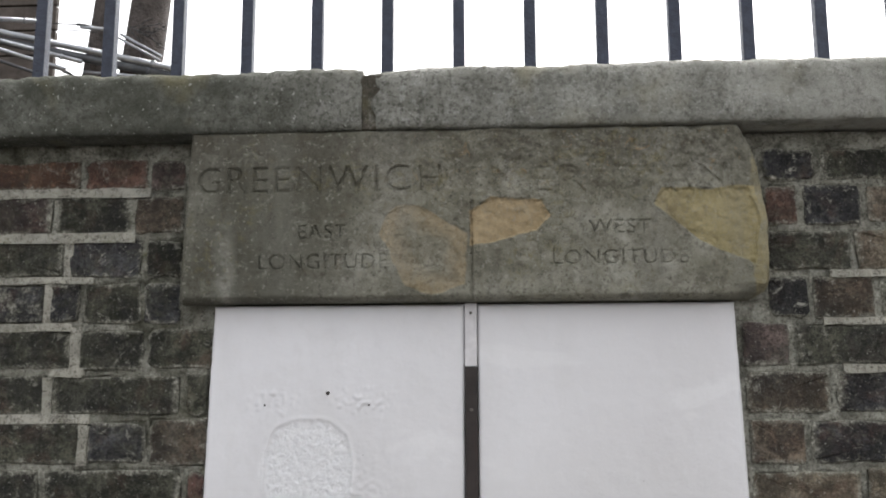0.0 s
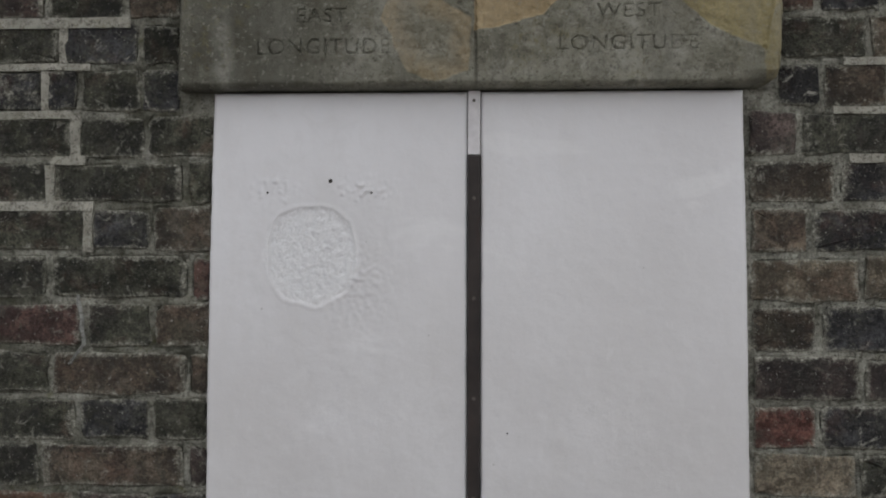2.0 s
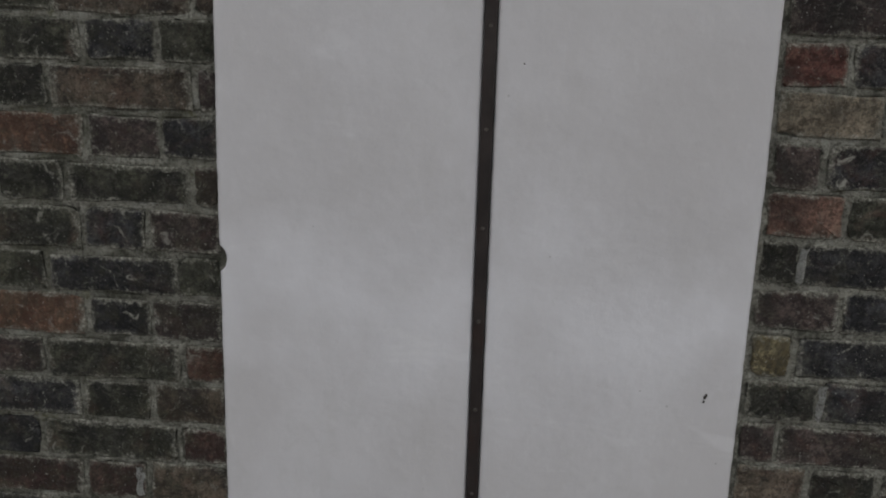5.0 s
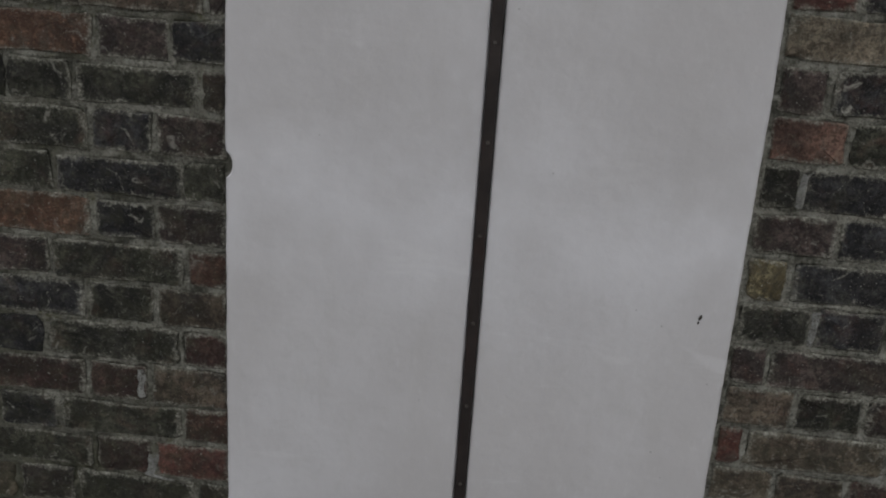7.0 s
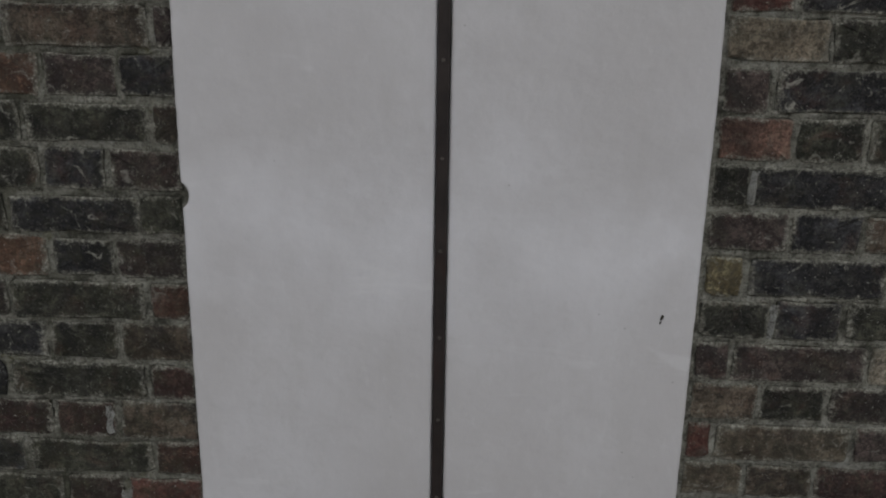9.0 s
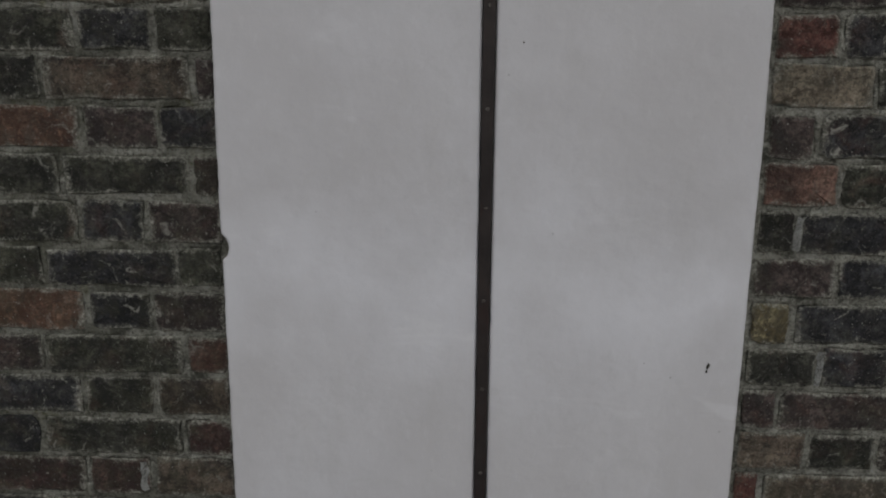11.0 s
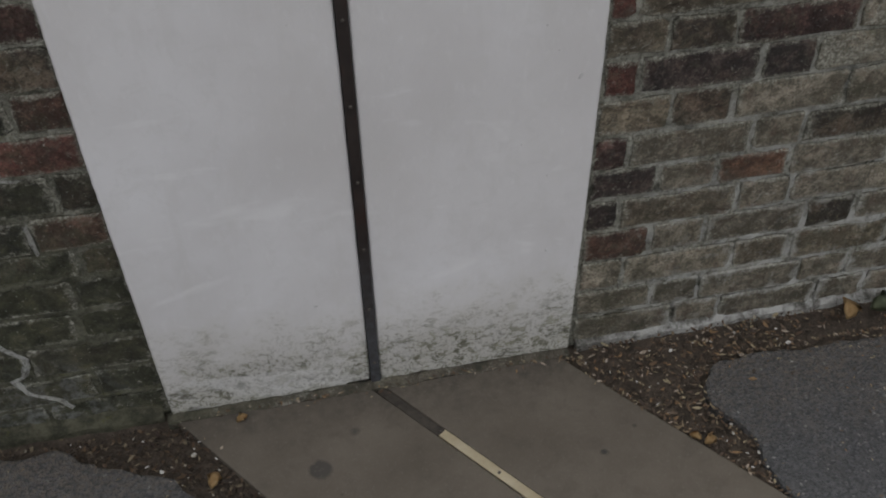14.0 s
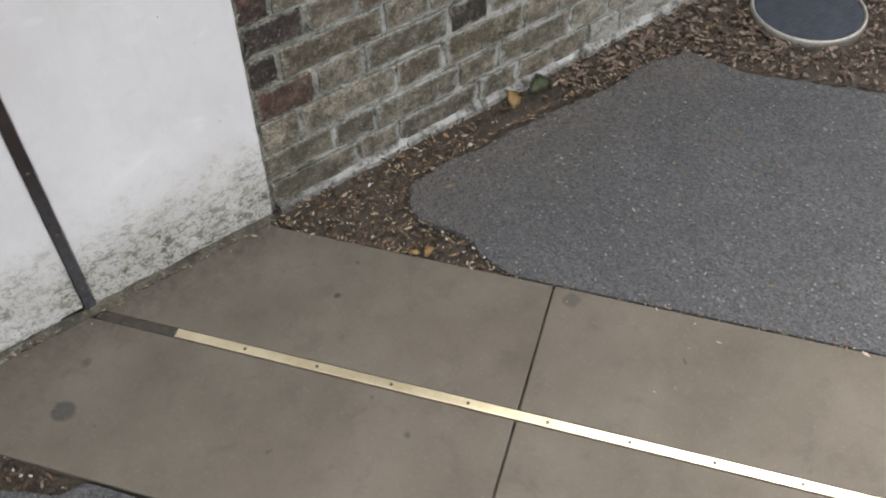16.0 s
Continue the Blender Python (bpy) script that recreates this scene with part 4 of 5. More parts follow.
# ---- cement fillets at the wall's foot ----
def fillet(name, x0, x1, depth, height, material, label, seed, front=0.004):
    xs = np.arange(x0, x1, 0.012)
    verts, faces = [], []
    for x in xs:
        d = depth * (1 + 0.45 * fbm(x * 11, seed))
        h = height * (1 + 0.5 * fbm(x * 17, seed + 4))
        for y, z in ((front, -0.03), (front, h), (front - d * 0.3, h * 0.95), (front - d * 0.75, h * 0.35), (front - d, 0.001), (front - d, -0.03)):
            verts.append((x, y + 0.002 * fbm(x * 40, z * 40, seed), z + 0.002 * fbm(x * 50, y * 50, seed + 2)))
    c = 6
    for i in range(len(xs) - 1):
        for j in range(c):
            faces.append((i * c + j, (i + 1) * c + j, (i + 1) * c + (j + 1) % c, i * c + (j + 1) % c))
    faces += [tuple(range(c))[::-1], tuple(range((len(xs) - 1) * c, len(xs) * c))]
    me = bpy.data.meshes.new(name)
    me.from_pydata(verts, [], faces)
    me.materials.append(material)
    return tagged(new(name, me), label, "cement fillet", kind="structure")


fillet("trim_panel_foot", -0.42, 0.42, 0.022, 0.006, M_CEMENT, "damp grey cement along the panel's foot", 1, -0.012)
fillet("trim_wall_foot_east", 0.43, 3.2, 0.016, 0.014, M_LEDGE, "pale cement ledge along the wall's foot", 2)
fillet("trim_wall_foot_west", -3.2, -0.425, 0.016, 0.03, M_CEMENT, "dark damp cement along the wall's foot", 3)


# ---- railing on the coping ----
railing = thing("iron_railing", "blue-black painted iron railing on the wall top", "railing")
for k in range(-28, 30):
    x = -0.021 + 0.1268 * k
    bm = box(x - 0.0105, x + 0.0105, 0.11, 0.131, 2.445, 3.55, 0.0015)
    for v in bm.verts:
        v.co.x += 0.0012 * fbm(v.co.z * 3, k)
    part("railing_bar", bm, M_IRON, railing)
part("top_rail", box(-3.6, 3.7, 0.103, 0.138, 3.46, 3.475, 0.002), M_IRON, railing)


# ---- drain cover in the mulch ----
drain = thing("drain_cover", "round blue-grey ribbed cover in a pale metal rim", "drain cover", at=(1.855, -0.231, 0.0))
bm = bmesh.new()
prof = [(0.136, -0.02), (0.136, 0.009), (0.138, 0.012), (0.143, 0.012), (0.145, 0.008), (0.145, -0.02)]
rings = []
for k in range(64):
    a = 2 * math.pi * k / 64
    rings.append([bm.verts.new((r * math.cos(a), r * math.sin(a), z)) for r, z in prof])
for k in range(64):
    p, q = rings[k], rings[(k + 1) % 64]
    for j in range(len(prof)):
        i = (j + 1) % len(prof)
        bm.faces.new((p[j], p[i], q[i], q[j]))
bmesh.ops.recalc_face_normals(bm, faces=bm.faces)
part("rim", bm, M_RIM, drain, "pale galvanised rim", True)
bm = bmesh.new()
bmesh.ops.create_cone(bm, cap_ends=True, segments=64, radius1=0.136, radius2=0.136, depth=0.02, matrix=Matrix.Translation((0, 0, -0.004)))
part("cover", bm, M_COVER, drain)
for k in range(-20, 21):
    y = k * 0.008
    half = math.sqrt(max(0.0, 0.132 ** 2 - y * y))
    if half > 0.02:
        part("rib", box(-half, half, y - 0.002, y + 0.002, 0.005, 0.0085), M_COVER, drain)


# ---- leaf litter, mulch and chips ----
def flakes(name, spots, sizes, material, label, category, seed, tilt=0.5, slim=0.5):
    """Curled scraps scattered over the spots (x, y, z)."""
    rng = random.Random(seed)
    verts, faces = [], []
    for x, y, z in spots:
        L = rng.uniform(*sizes) * (1 if rng.random() < 0.85 else 1.6)
        w = L * rng.uniform(slim * 0.5, slim)
        turn = Euler((rng.gauss(0, tilt), rng.gauss(0, tilt), rng.uniform(0, 6.3))).to_matrix()
        curl = rng.uniform(-0.35, 0.35) * L
        base = len(verts)
        for u, v, h in ((-1, 0, 0), (-0.35, -0.9, 0.4), (-0.3, 0.8, 0.5), (0.35, -0.75, 0.45), (0.4, 0.9, 0.4), (1, 0.1, 0), (0.0, 0.0, 0.0)):
            p = turn @ Vector((u * L / 2, v * w / 2, curl * (h - 0.2) * 0.5))
            verts.append((x + p.x, min(y + p.y, -0.008), z + abs(p.z) * 0.5 + p.z * 0.5 + 0.002))
        a = base
        faces += [(a, a + 1, a + 6), (a, a + 6, a + 2), (a + 1, a + 3, a + 6), (a + 2, a + 6, a + 4), (a + 3, a + 5, a + 6), (a + 4, a + 6, a + 5)]
    me = bpy.data.meshes.new(name)
    me.from_pydata(verts, [], faces)
    me.materials.append(material)
    return tagged(new(name, me), label, category, kind="stuff")


def inside(p, poly):
    x, y = p
    hit = False
    for (x0, y0), (x1, y1) in zip(poly, poly[1:] + poly[:1]):
        if (y0 > y) != (y1 > y) and x < (x1 - x0) * (y - y0) / (y1 - y0) + x0:
            hit = not hit
    return hit


def fill(poly, count, seed, z=-0.008):
    rng = random.Random(seed)
    xs, ys = [p[0] for p in poly], [p[1] for p in poly]
    out = []
    while len(out) < count:
        p = (rng.uniform(min(xs), max(xs)), rng.uniform(min(ys), max(ys)))
        if inside(p, poly):
            out.append((*p, z + rng.uniform(0, 0.006)))
    return out


EAST_BED = [(0.43, -0.012), (3.0, -0.012), (3.0, -1.1), (2.2, -0.88)] + EAST_EDGE[:-1][::-1] + [on_strip(0.8, 0.292), on_strip(0.27, 0.292)]
WEST_BED = [(-0.35, -0.04), (-1.2, -0.012), (-1.2, -0.045)] + WEST_EDGE + [on_strip(0.1, -0.342), on_strip(-0.2, -0.342)]
TRIANGLE = [(0.43, -0.012), (0.95, -0.012), (0.9, -0.11)] + EAST_EDGE[:12][::-1] + [on_strip(0.8, 0.292), on_strip(0.27, 0.292)]
MULCH = [(1.15, -0.012), (3.0, -0.012), (3.0, -1.1), (2.2, -0.88), (1.756, -0.55), (1.585, -0.335), (1.52, -0.22), (1.46, -0.165), (1.37, -0.147), (1.22, -0.137)]


def off_cover(spots):
    return [p for p in spots if math.hypot(p[0] - 1.855, p[1] + 0.231) > 0.15]


flakes("leaf_litter", off_cover(fill(TRIANGLE, 1100, 1)) + fill([(0.85, -0.012), (1.5, -0.012), (1.5, -0.2), (1.1, -0.085), (0.95, -0.07)], 420, 2), (0.004, 0.015), M_LITTER, "brown leaf scraps over soil beside the wall", "leaf litter", 3)
flakes("leaf_litter", fill(WEST_BED, 1150, 4), (0.004, 0.015), M_LITTER_DARK, "dark leaf scraps between panel and asphalt", "leaf litter", 5)
flakes("bark_mulch", off_cover(fill(MULCH, 7500, 6, -0.006)), (0.008, 0.025), M_MULCH, "brown bark mulch round the drain cover", "mulch", 7, 0.45, 0.6)
rng = random.Random(11)
strays = []
for k in range(900):
    x = rng.uniform(0.72, 2.2)
    y = -0.10 - 0.04 * max(0, x - 1) - 0.75 * rng.random() ** 5
    strays.append((x, y, 0.0))
for k in range(190):
    x, y = on_strip(rng.uniform(0.3, 2.2), 0.294 + rng.gauss(0, 0.006))
    strays.append((x, y, 0.0))
for k in range(130):
    x = rng.uniform(-0.36, 0.4)
    strays.append((x, -0.022 - abs(rng.gauss(0, 0.013)), 0.001))
for k in range(70):
    x = rng.uniform(-0.75, -0.3)
    strays.append((x, -0.06 - 0.45 * rng.random(), 0.0))
flakes("stray_scraps", strays, (0.004, 0.013), M_LITTER, "stray dry leaf scraps on paving and asphalt", "leaf litter", 12, 0.25)
flakes("pale_chips", fill(TRIANGLE, 70, 13, 0.0) + fill(WEST_BED, 70, 14, 0.0) + [(x, y, 0.0) for x, y, _ in strays[:60:3]] + off_cover(fill(MULCH, 70, 15, 0.004)), (0.003, 0.009), M_CHIPS, "pale stone and shell chips in the litter", "stone chips", 16, 0.5, 0.8)


def leaf(x, y, z, size, turn, tilt, material, label):
    bm = bmesh.new()
    n = 7
    rows = []
    for k in range(n):
        u = k / (n - 1)
        w = size * 0.34 * math.sin(math.pi * min(1, u * 0.96 + 0.03)) ** 0.8 * (1 + 0.18 * math.sin(k * 2.4))
        bend = 0.2 * size * math.sin(u * math.pi)
        rows.append([bm.verts.new(((u - 0.5) * size, -w, bend + 0.25 * w)), bm.verts.new(((u - 0.5) * size, 0, bend)), bm.verts.new(((u - 0.5) * size, w, bend + 0.3 * w))])
    for p, q in zip(rows, rows[1:]):
        bm.faces.new((p[0], q[0], q[1], p[1]))
        bm.faces.new((p[1], q[1], q[2], p[2]))
    bmesh.ops.solidify(bm, geom=bm.faces[:], thickness=0.0006)
    ob = new("fallen_leaf", mesh_of("fallen_leaf", bm, material, True))
    ob.matrix_world = pose(x, y, z, tilt, 0, turn)
    return tagged(ob, label, "leaf", "fallen leaves")


leaf(1.03, -0.045, 0.014, 0.066, 62, 22, M_TANLEAF, "dry tan leaf leaning against the wall's foot")
leaf(1.115, -0.048, 0.012, 0.068, 10, 25, M_GREENLEAF, "dull green leaf lying at the wall's foot")
leaf(-0.335, -0.185, 0.0, 0.038, 70, 10, M_TANLEAF, "pale curled leaf on dark litter")
leaf(0.61, -0.3, 0.0, 0.03, 20, 10, M_TANLEAF, "small yellow leaf by the asphalt edge")
leaf(0.585, -0.285, 0.0, 0.026, 140, -10, M_TANLEAF, "small yellow leaf by the asphalt edge")
leaf(-0.275, -0.052, 0.003, 0.026, 30, 10, M_TANLEAF, "small tan leaf scrap by the panel foot")


# ---- beyond the wall: shed, leaning posts and tubes ----
shed = thing("boarded_shed", "weathered boarded shed seen through the railing", "shed")
part("body", prism([(-4.6, 3.34), (-2.30, 3.34), (-3.5, 5.5), (-4.6, 5.5)], 0, 4.7), M_BOARD, shed)
for k in range(33):
    bm = box(-4.62, -2.28, 3.31, 3.345, 0.02 + k * 0.14, 0.15 + k * 0.14, 0.004)
    part("board", bm, M_BOARD, shed)
part("roof", prism([(-4.8, 3.2), (-2.26, 3.2), (-3.5, 5.7), (-4.8, 5.7)], 4.7, 4.8), M_IRON, shed)


def post(x, z, lean, r, name, label):
    bm = bmesh.new()
    prev = None
    for k in range(25):
        h = 5.6 * k / 24
        cx = x + (h - z) * lean + 0.012 * fbm(h * 0.9, r * 50)
        ring = []
        for j in range(14):
            a = 2 * math.pi * j / 14
            rr = r * (1.12 - 0.25 * h / 5.6) * (1 + 0.14 * fbm(math.cos(a) * 1.6, math.sin(a) * 1.6, h * 0.8))
            ring.append(bm.verts.new((cx + rr * math.cos(a), 3.05 + rr * math.sin(a), h)))
        if prev:
            for j in range(14):
                bm.faces.new((prev[j], prev[(j + 1) % 14], ring[(j + 1) % 14], ring[j]))
        else:
            bm.faces.new(ring[::-1])
        prev = ring
    bm.faces.new(prev)
    ob = new(name, mesh_of(name, bm, M_BARK, True))
    return tagged(ob, label, "tree trunk")


post(-1.69, 3.78, 0.112, 0.1, "tree_trunk", "grey-brown leaning tree trunk behind the railing")
post(-1.93, 3.78, 0.118, 0.052, "tree_trunk", "thin leaning tree trunk behind the railing")


def tube(a, b, r, material=None, note="sloping galvanised tube, or shaded underside of one, at shed and trunk"):
    """A tube with a collar near its lower end."""
    a, b = Vector(a), Vector(b)
    bm = rod(a, b, r, sides=14)
    d = (b - a).normalized()
    rod(b - d * (0.10 + r), b - d * 0.10, r * 1.25, sides=14, bm=bm)
    ob = new("galvanised_tube", mesh_of("galvanised_tube", bm, material or M_TUBE, True))
    return tagged(ob, note, "metal tube", "tubes behind the railing")


# each tube by its two ends and its radius, from the shed down towards the trunk
tube((-3.0, 2.9, 3.913), (-1.485, 2.9, 3.551), 0.016)
# added dark rod imitating the shaded underside of the tube above
tube((-3.0, 2.915, 3.868), (-1.5, 2.915, 3.520), 0.021, M_TUBE_DARK)
tube((-3.0, 2.87, 3.89), (-1.93, 2.87, 3.586), 0.011)
tube((-3.0, 2.85, 3.87), (-2.0, 2.85, 3.542), 0.011)
tube((-3.0, 2.88, 3.845), (-2.05, 2.88, 3.50), 0.008, M_TUBE_DARK)
tube((-3.0, 2.92, 3.895), (-2.14, 2.92, 3.813), 0.012)
tube((-1.96, 2.9, 3.775), (-1.80, 2.9, 3.755), 0.009)
tube((-1.93, 2.9, 3.545), (-1.55, 2.9, 3.505), 0.009)
tube((-1.77, 2.88, 3.712), (-1.553, 2.88, 3.588), 0.006)
tube((-1.76, 2.90, 3.735), (-1.553, 2.90, 3.615), 0.007)


def cable(points, r, label, swell=None):
    """A black cable through the points, with a thicker sleeve where it is joined."""
    bm = bmesh.new()
    for a, b in zip(points, points[1:]):
        rod(a, b, r, sides=8, bm=bm)
    if swell:
        rod(*swell, r * 2.4, r * 1.4, sides=8, bm=bm)
    return tagged(new("cable", mesh_of("cable", bm, M_CABLE, True)), label, "cable", "cables behind the railing")


cable([(-2.10, 2.9, 3.797), (-2.0, 2.9, 3.79), (-1.93, 2.9, 3.785), (-1.86, 2.9, 3.765)], 0.0035, "black cable with a joint sleeve before the trunk", ((-1.98, 2.9, 3.789), (-1.93, 2.9, 3.785)))
cable([(-2.03, 2.91, 3.765), (-1.94, 2.91, 3.758), (-1.88, 2.91, 3.748)], 0.003, "short black cable end before the trunk")
cable([(-2.13, 2.9, 3.585), (-2.03, 2.9, 3.553), (-1.95, 2.9, 3.515)], 0.004, "black cable with a joint sleeve above the coping", ((-2.03, 2.9, 3.553), (-1.99, 2.9, 3.535)))
cable([(-1.60, 2.95, 3.70), (-1.47, 2.95, 3.62), (-1.28, 2.95, 3.525), (-1.1, 2.95, 3.44)], 0.0016, "thin grey wire running down from the trunk")
rng = random.Random(31)
for k in range(7):
    p = Vector((-1.76 + 0.02 * k, 2.93, 3.79 - 0.006 * k))
    pts = [p]
    for n in range(4):
        p = p + Vector((rng.uniform(0.015, 0.045), rng.uniform(-0.02, 0.01), rng.uniform(-0.035, 0.022)))
        pts.append(p)
    cable(pts, 0.0022, "tangle of thin dark wire tied round the trunk")


# ---- bricks ----
WEST = {0: (-.526, -.638), 1: (-.554, -.682), 2: (-.529, -.658), 3: (-.53, -.628, -.687), 4: (-.518, -.634), 5: (-.456, -.675), 6: (-.511, -.613), 7: (-.45, -.677), 8: (-.51, -.62), 9: (-.453, -.675, -.78), 10: (-.512, -.631), 11: (-.456, -.695, -.792), 12: (-.514, -.636), 13: (-.467, -.678, -.79), 14: (-.543, -.653), 15: (-.496, -.717), 16: (-.545, -.653), 17: (-.497, -.734), 18: (-.552, -.674), 19: (-.505, -.753), 20: (-.567, -.68), 21: (-.507, -.739), 22: (-.564, -.675), 23: (-.485, -.714), 24: (-.545, -.725), 25: (-.484,), 26: (-.509,)}
EAST = {0: (.55,), 1: (.52, .62), 2: (.60,), 3: (.527, .631), 4: (.497,), 5: (.554,), 6: (.512,), 7: (.59,), 8: (.527,), 9: (.591,), 10: (.527,), 11: (.586,), 12: (.508,), 13: (.547, .661), 14: (.488,), 15: (.562, .678), 16: (.5,), 17: (.55, .667), 18: (.49, .719), 19: (.547, .662), 20: (.476, .715), 21: (.538, .658), 22: (.493, .718), 23: (.563, .68), 24: (.493, .73), 25: (.56, .673, .821), 26: (.491, .729), 27: (.563, .677), 28: (.516, .749, .875), 29: (.584, .691)}
WEST_KIND = {(0, 1): "rust", (0, 2): "orange", (2, 1): "slate", (3, 2): "slate", (4, 1): "dark", (5, 1): "dark", (6, 0): "brown", (6, 1): "slate", (7, 0): "maroon", (8, 0): "brown", (8, 1): "dark", (8, 2): "maroon", (9, 0): "brown", (9, 1): "brown", (10, 1): "slate", (11, 0): "plum", (12, 2): "orange", (13, 0): "brown", (14, 0): "plum", (14, 1): "slate", (14, 2): "dark", (15, 0): "dark", (15, 1): "slate", (16, 0): "plum", (16, 1): "slate", (16, 2): "orange", (17, 0): "rust", (17, 1): "dark", (18, 0): "brown", (18, 1): "dark", (18, 2): "slate", (19, 0): "maroon", (19, 1): "dark", (19, 2): "slate", (20, 0): "brown", (20, 1): "maroon", (20, 2): "maroon", (21, 0): "rust", (21, 1): "dark", (21, 2): "slate", (22, 0): "red", (22, 1): "maroon", (23, 0): "brown", (23, 2): "plum", (24, 0): "rust", (25, 0): "brown"}
EAST_KIND = {(0, 0): "slate", (1, 0): "rust", (1, 1): "slate", (2, 0): "dark", (3, 0): "slate", (3, 1): "brown", (4, 0): "plum", (4, 1): "dark", (5, 0): "brown", (6, 0): "brown", (6, 1): "slate", (7, 0): "tan", (8, 0): "brown", (9, 0): "plum", (10, 0): "red", (10, 1): "slate", (11, 0): "tan", (11, 1): "dark", (12, 0): "plum", (12, 1): "slate", (13, 0): "rust", (13, 1): "dark", (14, 0): "dark", (14, 1): "slate", (15, 0): "plum", (15, 1): "slate", (16, 0): "yellow", (16, 1): "slate", (17, 0): "dark", (17, 1): "slate", (18, 0): "plum", (18, 1): "plum", (19, 0): "brown", (19, 1): "dark", (20, 0): "red", (20, 1): "tan", (20, 2): "plum", (21, 0): "tan", (21, 1): "brown", (21, 2): "maroon", (22, 0): "red", (22, 1): "plum", (22, 2): "plum", (23, 0): "tan", (23, 1): "brown", (24, 0): "maroon", (24, 1): "earth", (25, 0): "plum", (25, 1): "earth", (25, 2): "orange", (26, 0): "plum", (26, 1): "tan", (26, 2): "earth", (27, 0): "rust", (27, 1): "earth", (28, 0): "earth", (28, 1): "earth", (29, 0): "earth", (29, 1): "earth"}


def brick_mesh(w, h, rng):
    """A hand-made brick face: uneven outline, worn arris, bellied front, 0.05 deep."""
    a, b = w / 2, h / 2
    ends = [(-a, -b), (a, -b), (a, b), (-a, b)]
    outline = []
    for k, (x, z) in enumerate(ends):
        cut = min(abs(rng.gauss(0.004, 0.004)) + 0.0015, 0.016)
        sx, sz = (1 if x < 0 else -1), (1 if z < 0 else -1)
        pair = [(x, z + sz * cut), (x + sx * cut * 0.3, z + sz * cut * 0.3), (x + sx * cut, z)]
        if k in (1, 3):
            pair.reverse()
        outline += pair
        x2, z2 = ends[(k + 1) % 4]
        steps = 4 if k % 2 == 0 and w > 0.13 else 2
        for i in range(1, steps):
            outline.append((x + (x2 - x) * i / steps, z + (z2 - z) * i / steps))
    outline = [(x + rng.gauss(0, 0.002), z + rng.gauss(0, 0.0019)) for x, z in outline]
    tip, slant = -0.0006 - abs(rng.gauss(0, 0.0012)), rng.gauss(0, 0.005)
    n = len(outline)
    verts = [(x, 0.05, z) for x, z in outline]
    verts += [(x, 0.0022 + tip + slant * x, z) for x, z in outline]
    verts += [(x * (1 - 0.0028 / w * 2), tip + slant * x + rng.gauss(0, 0.0008), z * (1 - 0.0026 / h * 2)) for x, z in outline]
    verts.append((rng.gauss(0, 0.01), tip - 0.0008, 0))
    faces = []
    for k in range(n):
        m = (k + 1) % n
        faces.append((k, m, n + m, n + k))
        faces.append((n + k, n + m, 2 * n + m, 2 * n + k))
        faces.append((2 * n + k, 2 * n + m, 3 * n))
    return verts, faces


def course_bricks():
    """Every brick as (x0, x1, z0, z1, kind, nearness)."""
    rng = random.Random(77)
    out = []
    for c, (hi, lo) in enumerate(zip(BEDS, BEDS[1:])):
        mid = (hi + lo) / 2
        for side, joints, kinds, far in ((-1, WEST, WEST_KIND, 3.4), (1, EAST, EAST_KIND, 3.4)):
            edge = half_width(mid) + (0.011 if side > 0 else 0.003)
            if mid > 2.075:
                edge = 0.466
            xs = [edge] + [abs(v) for v in joints.get(c, ())]
            while xs[-1] < far:
                last = xs[-1] - xs[-2] if len(xs) > 1 else (0.2 if (c % 2) else 0.1)
                xs.append(xs[-1] + (0.222 if last < 0.15 else 0.112) + rng.gauss(0, 0.006))
            for k, (a, b) in enumerate(zip(xs, xs[1:])):
                gap = 0.0036 + rng.random() * 0.003
                a2 = a + (0.0 if k == 0 else gap)
                x0, x1 = (a2, b - gap) if side > 0 else (-(b - gap), -a2)
                z0, z1 = lo + 0.0050 + rng.gauss(0, 0.0012), hi - 0.0050 + rng.gauss(0, 0.0012)
                kind = kinds.get((c, k))
                if kind is None:
                    r = rng.random()
                    if side < 0:
                        kind = "dark" if r < 0.62 else "brown" if r < 0.70 else "plum" if r < 0.78 else "slate"
                    elif mid < 1.0:
                        kind = "earth" if r < 0.62 else "tan" if r < 0.75 else "brown" if r < 0.85 else "earth" if mid < 0.5 else "plum" if r < 0.95 else "rust"
                    else:
                        kind = "dark" if r < 0.38 else "brown" if r < 0.5 else "plum" if r < 0.7 else "slate" if r < 0.9 else "tan" if r < 0.96 else "rust"
                if x1 - x0 > 0.012:
                    near = abs((x0 + x1) / 2) < 0.8 or (0 < x0 < 1.25 and mid < 0.6)
                    out.append((x0, x1, z0, z1, kind, near))
    return out


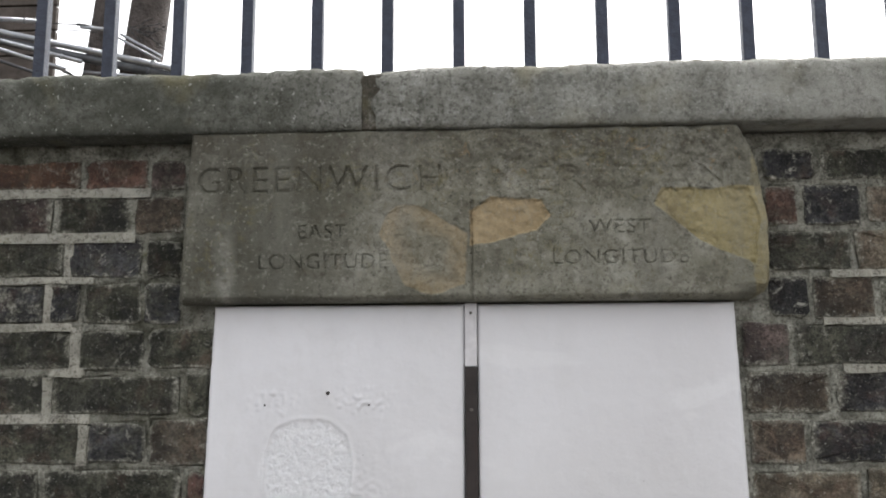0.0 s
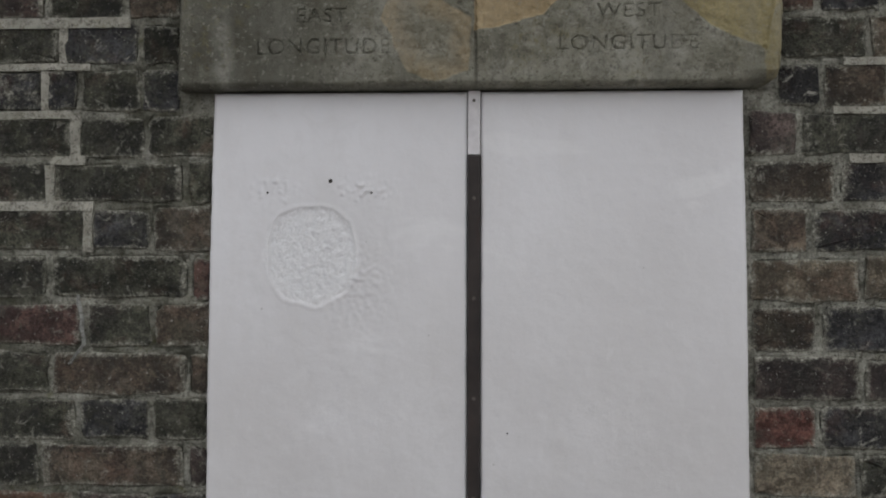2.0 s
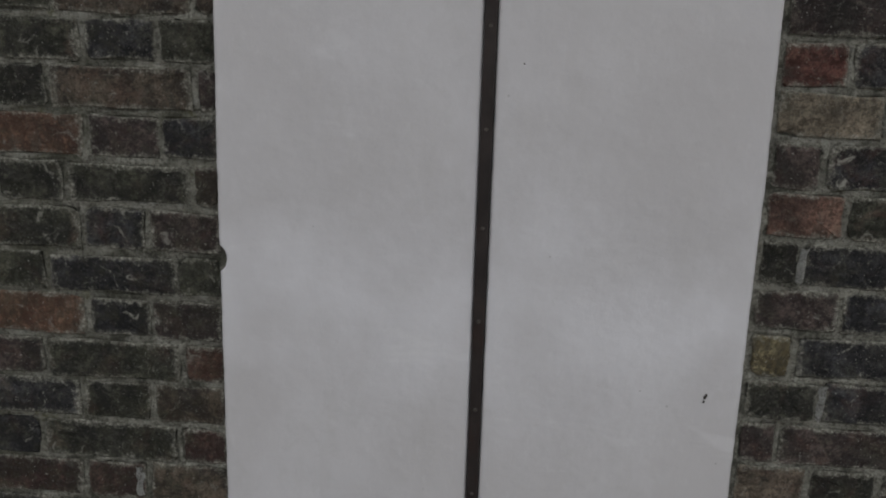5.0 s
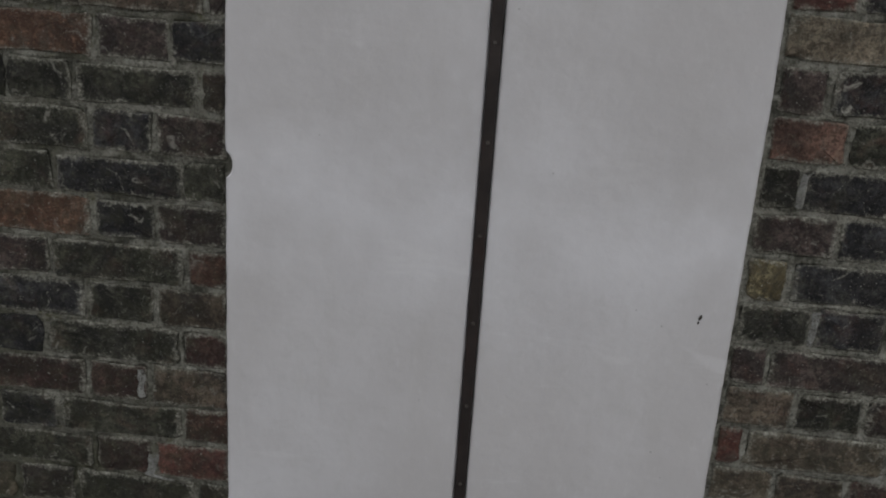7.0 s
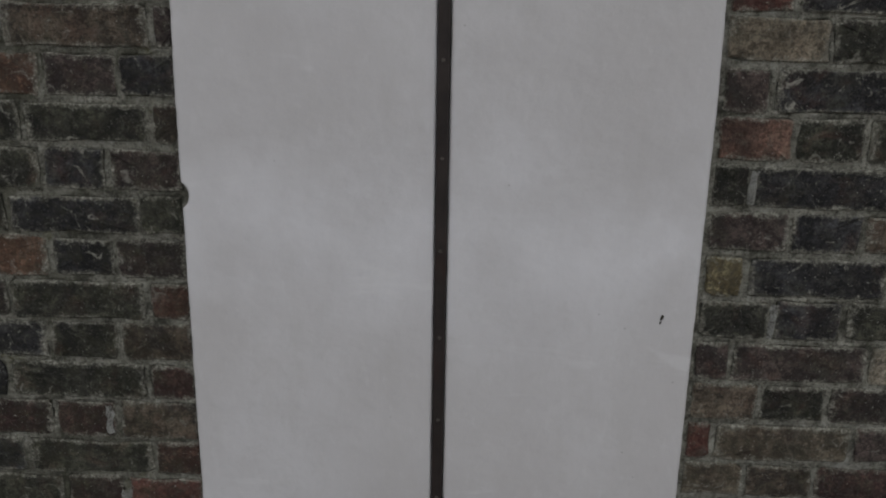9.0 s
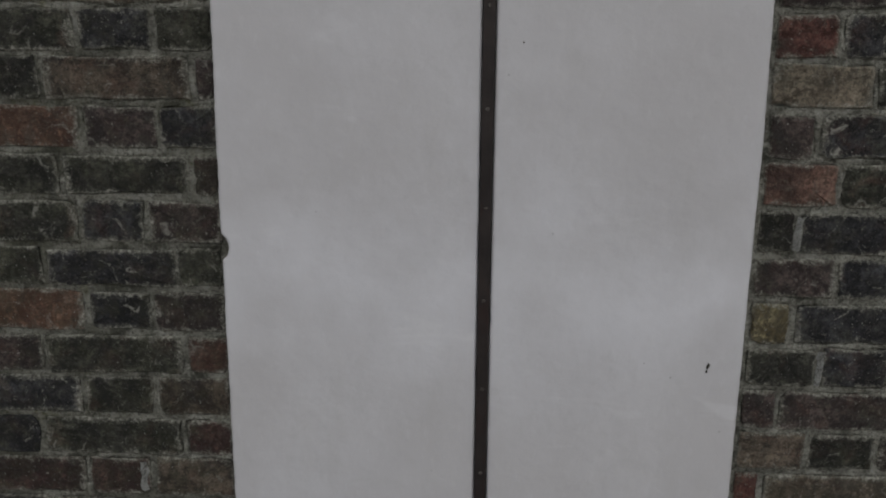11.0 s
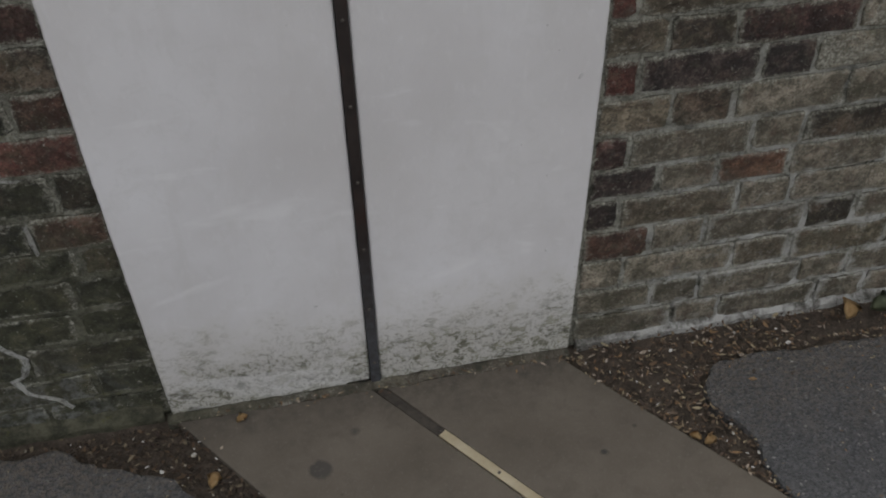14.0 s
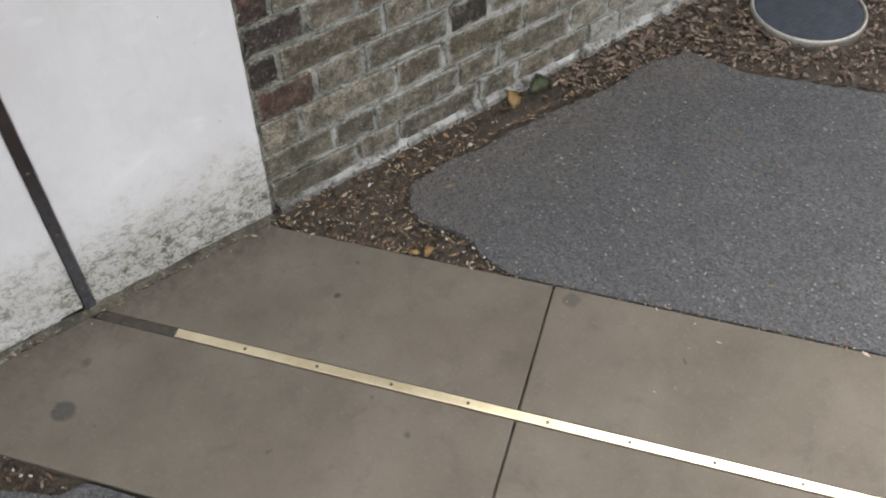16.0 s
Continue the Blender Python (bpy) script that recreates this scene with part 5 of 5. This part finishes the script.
def raise_bricks():
    rng = random.Random(5)
    rest = {}
    count = 0
    for x0, x1, z0, z1, kind, near in course_bricks():
        verts, faces = brick_mesh(x1 - x0, z1 - z0, rng)
        cx, cz = (x0 + x1) / 2, (z0 + z1) / 2
        if near and count < 300:
            count += 1
            me = bpy.data.meshes.new("brick")
            me.from_pydata(verts, [], faces)
            me.materials.append(BRICK[kind])
            ob = new("brick", me)
            ob.location = (cx, 0.0032 if cx < 0 and cz < 0.47 else 0, cz)
            ob.parent = wall
        else:
            v, f = rest.setdefault(kind, ([], []))
            n = len(v)
            v.extend((x + cx, y, z + cz) for x, y, z in verts)
            f.extend(tuple(i + n for i in q) for q in faces)
    for kind, (v, f) in rest.items():
        me = bpy.data.meshes.new("far_bricks")
        me.from_pydata(v, [], f)
        me.materials.append(BRICK[kind])
        ob = new("far_bricks", me)
        ob.parent = wall
        tagged(ob, "more bricks of the wall, further along", kind="stuff")


raise_bricks()


def mortar_bed(name, x0, x1, z0, z1, step=0.0042):
    """Lumpy mortar between the bricks, wiped a few millimetres over their edges."""
    xs, zs = np.arange(x0, x1, step), np.arange(z0, z1, step)
    X, Z = np.meshgrid(xs, zs)
    coarse, fine = lump(X, Z, 24, 1.5, 3), lump(X, Z, 95, 4.5, 3)
    Y = 0.0022 + 0.0045 * coarse + 0.0022 * fine
    wipe = 0.0028 + 0.006 * lump(X, Z, 17, 8.5, 3) + 0.003 * fine
    for a, b, lo, hi, kind, near in course_bricks():
        i0, i1 = np.searchsorted(zs, (lo, hi))
        j0, j1 = np.searchsorted(xs, (a, b))
        if i1 <= i0 or j1 <= j0:
            continue
        x, z = X[i0:i1, j0:j1], Z[i0:i1, j0:j1]
        deep = np.minimum(np.minimum(x - a, b - x), np.minimum(z - lo, hi - z))
        Y[i0:i1, j0:j1] += 0.02 * np.clip((deep - wipe[i0:i1, j0:j1]) / 0.003, 0, 1)
    Y = np.clip(Y, -0.0045, 0.03)
    ob = new(name, relief(name, X, Y, Z, 0.05, M_MORTAR))
    ob.parent = wall
    return ob


mortar_bed("mortar", -1.02, -0.40, 0.0, 2.352)
mortar_bed("mortar", 0.405, 1.3, 0.0, 2.352)


# raised ribbons of newer pointing over old joints
def pointing(x0, x1, z0, z1, seed):
    along = x1 - x0 > z1 - z0
    n = max(3, int(max(x1 - x0, z1 - z0) / 0.02))
    bm = bmesh.new()
    prev = None
    for k in range(n + 1):
        u = k / n
        if along:
            c, mid, half = x0 + (x1 - x0) * u, (z0 + z1) / 2, (z1 - z0) / 2
        else:
            c, mid, half = z0 + (z1 - z0) * u, (x0 + x1) / 2, (x1 - x0) / 2
        half *= 1 + 0.25 * fbm(c * 20, seed)
        mid += 0.0015 * fbm(c * 14, seed + 3)
        ring = []
        for q, y in ((-half, 0.008), (-half * 0.95, -0.0045), (half * 0.9, -0.0025), (half, 0.008)):
            p = (c, y + 0.0008 * fbm(c * 60, q * 90, seed), mid + q) if along else (mid + q, y, c)
            ring.append(bm.verts.new(p))
        if prev:
            for j in range(4):
                bm.faces.new((prev[j], prev[(j + 1) % 4], ring[(j + 1) % 4], ring[j]))
        else:
            bm.faces.new(ring)
        prev = ring
    bm.faces.new(prev)
    bmesh.ops.recalc_face_normals(bm, faces=bm.faces)
    part("pointing", bm, M_POINTING, wall, "raised pale cement pointing")


for k, (x0, x1, z0, z1) in enumerate(((-1.1, -0.522, 2.258, 2.275), (-1.1, -0.545, 2.183, 2.201), (-1.1, -0.61, 2.116, 2.128), (-1.1, -0.642, 2.039, 2.053), (-0.675, -0.618, 1.966, 1.981), (-1.1, -0.605, 1.893, 1.909), (-0.642, -0.626, 1.978, 2.045), (-0.683, -0.668, 1.907, 1.966), (-0.622, -0.606, 1.828, 1.9), (0.545, 1.1, 2.04, 2.053), (0.57, 1.1, 1.966, 1.981), (0.56, 1.1, 2.114, 2.127), (-0.69, -0.676, 2.053, 2.116), (-0.66, -0.646, 2.128, 2.183))):
    pointing(x0, x1, z0, z1, k)


# white lime runs down the lower courses
def lime_run(points, width, seed):
    bm = bmesh.new()
    prev = None
    pts = []
    for (x0, z0), (x1, z1) in zip(points, points[1:]):
        for k in range(6):
            pts.append((x0 + (x1 - x0) * k / 6, z0 + (z1 - z0) * k / 6))
    pts.append(points[-1])
    for n, (x, z) in enumerate(pts):
        x += 0.004 * fbm(z * 45, seed)
        w = width * (0.7 + 0.6 * abs(fbm(z * 30, seed + 5)))
        a, b, c = bm.verts.new((x - w, 0.0, z)), bm.verts.new((x, -0.0062, z)), bm.verts.new((x + w, 0.0, z))
        if prev:
            bm.faces.new((prev[0], prev[1], b, a))
            bm.faces.new((prev[1], prev[2], c, b))
        prev = (a, b, c)
    part("lime_run", bm, M_SALT, wall, "thin white lime run over the bricks")


lime_run([(-0.692, 0.472), (-0.672, 0.401), (-0.659, 0.372), (-0.658, 0.332), (-0.691, 0.294), (-0.665, 0.245), (-0.633, 0.212), (-0.648, 0.168), (-0.671, 0.159), (-0.656, 0.120), (-0.610, 0.092), (-0.590, 0.062)], 0.0075, 1)
lime_run([(-0.582, 0.831), (-0.583, 0.776)], 0.008, 2)
lime_run([(-0.565, 0.661), (-0.573, 0.617)], 0.0125, 3)
lime_run([(-0.579, 0.618), (-0.533, 0.610)], 0.009, 4)
lime_run([(-0.545, 0.455), (-0.548, 0.52)], 0.005, 5)
lime_run([(-0.63, 1.76), (-0.622, 1.68), (-0.645, 1.65)], 0.005, 6)
lime_run([(0.553, 1.06), (0.55, 1.0)], 0.007, 8)
lime_run([(0.495, 1.285), (0.492, 1.23)], 0.008, 9)
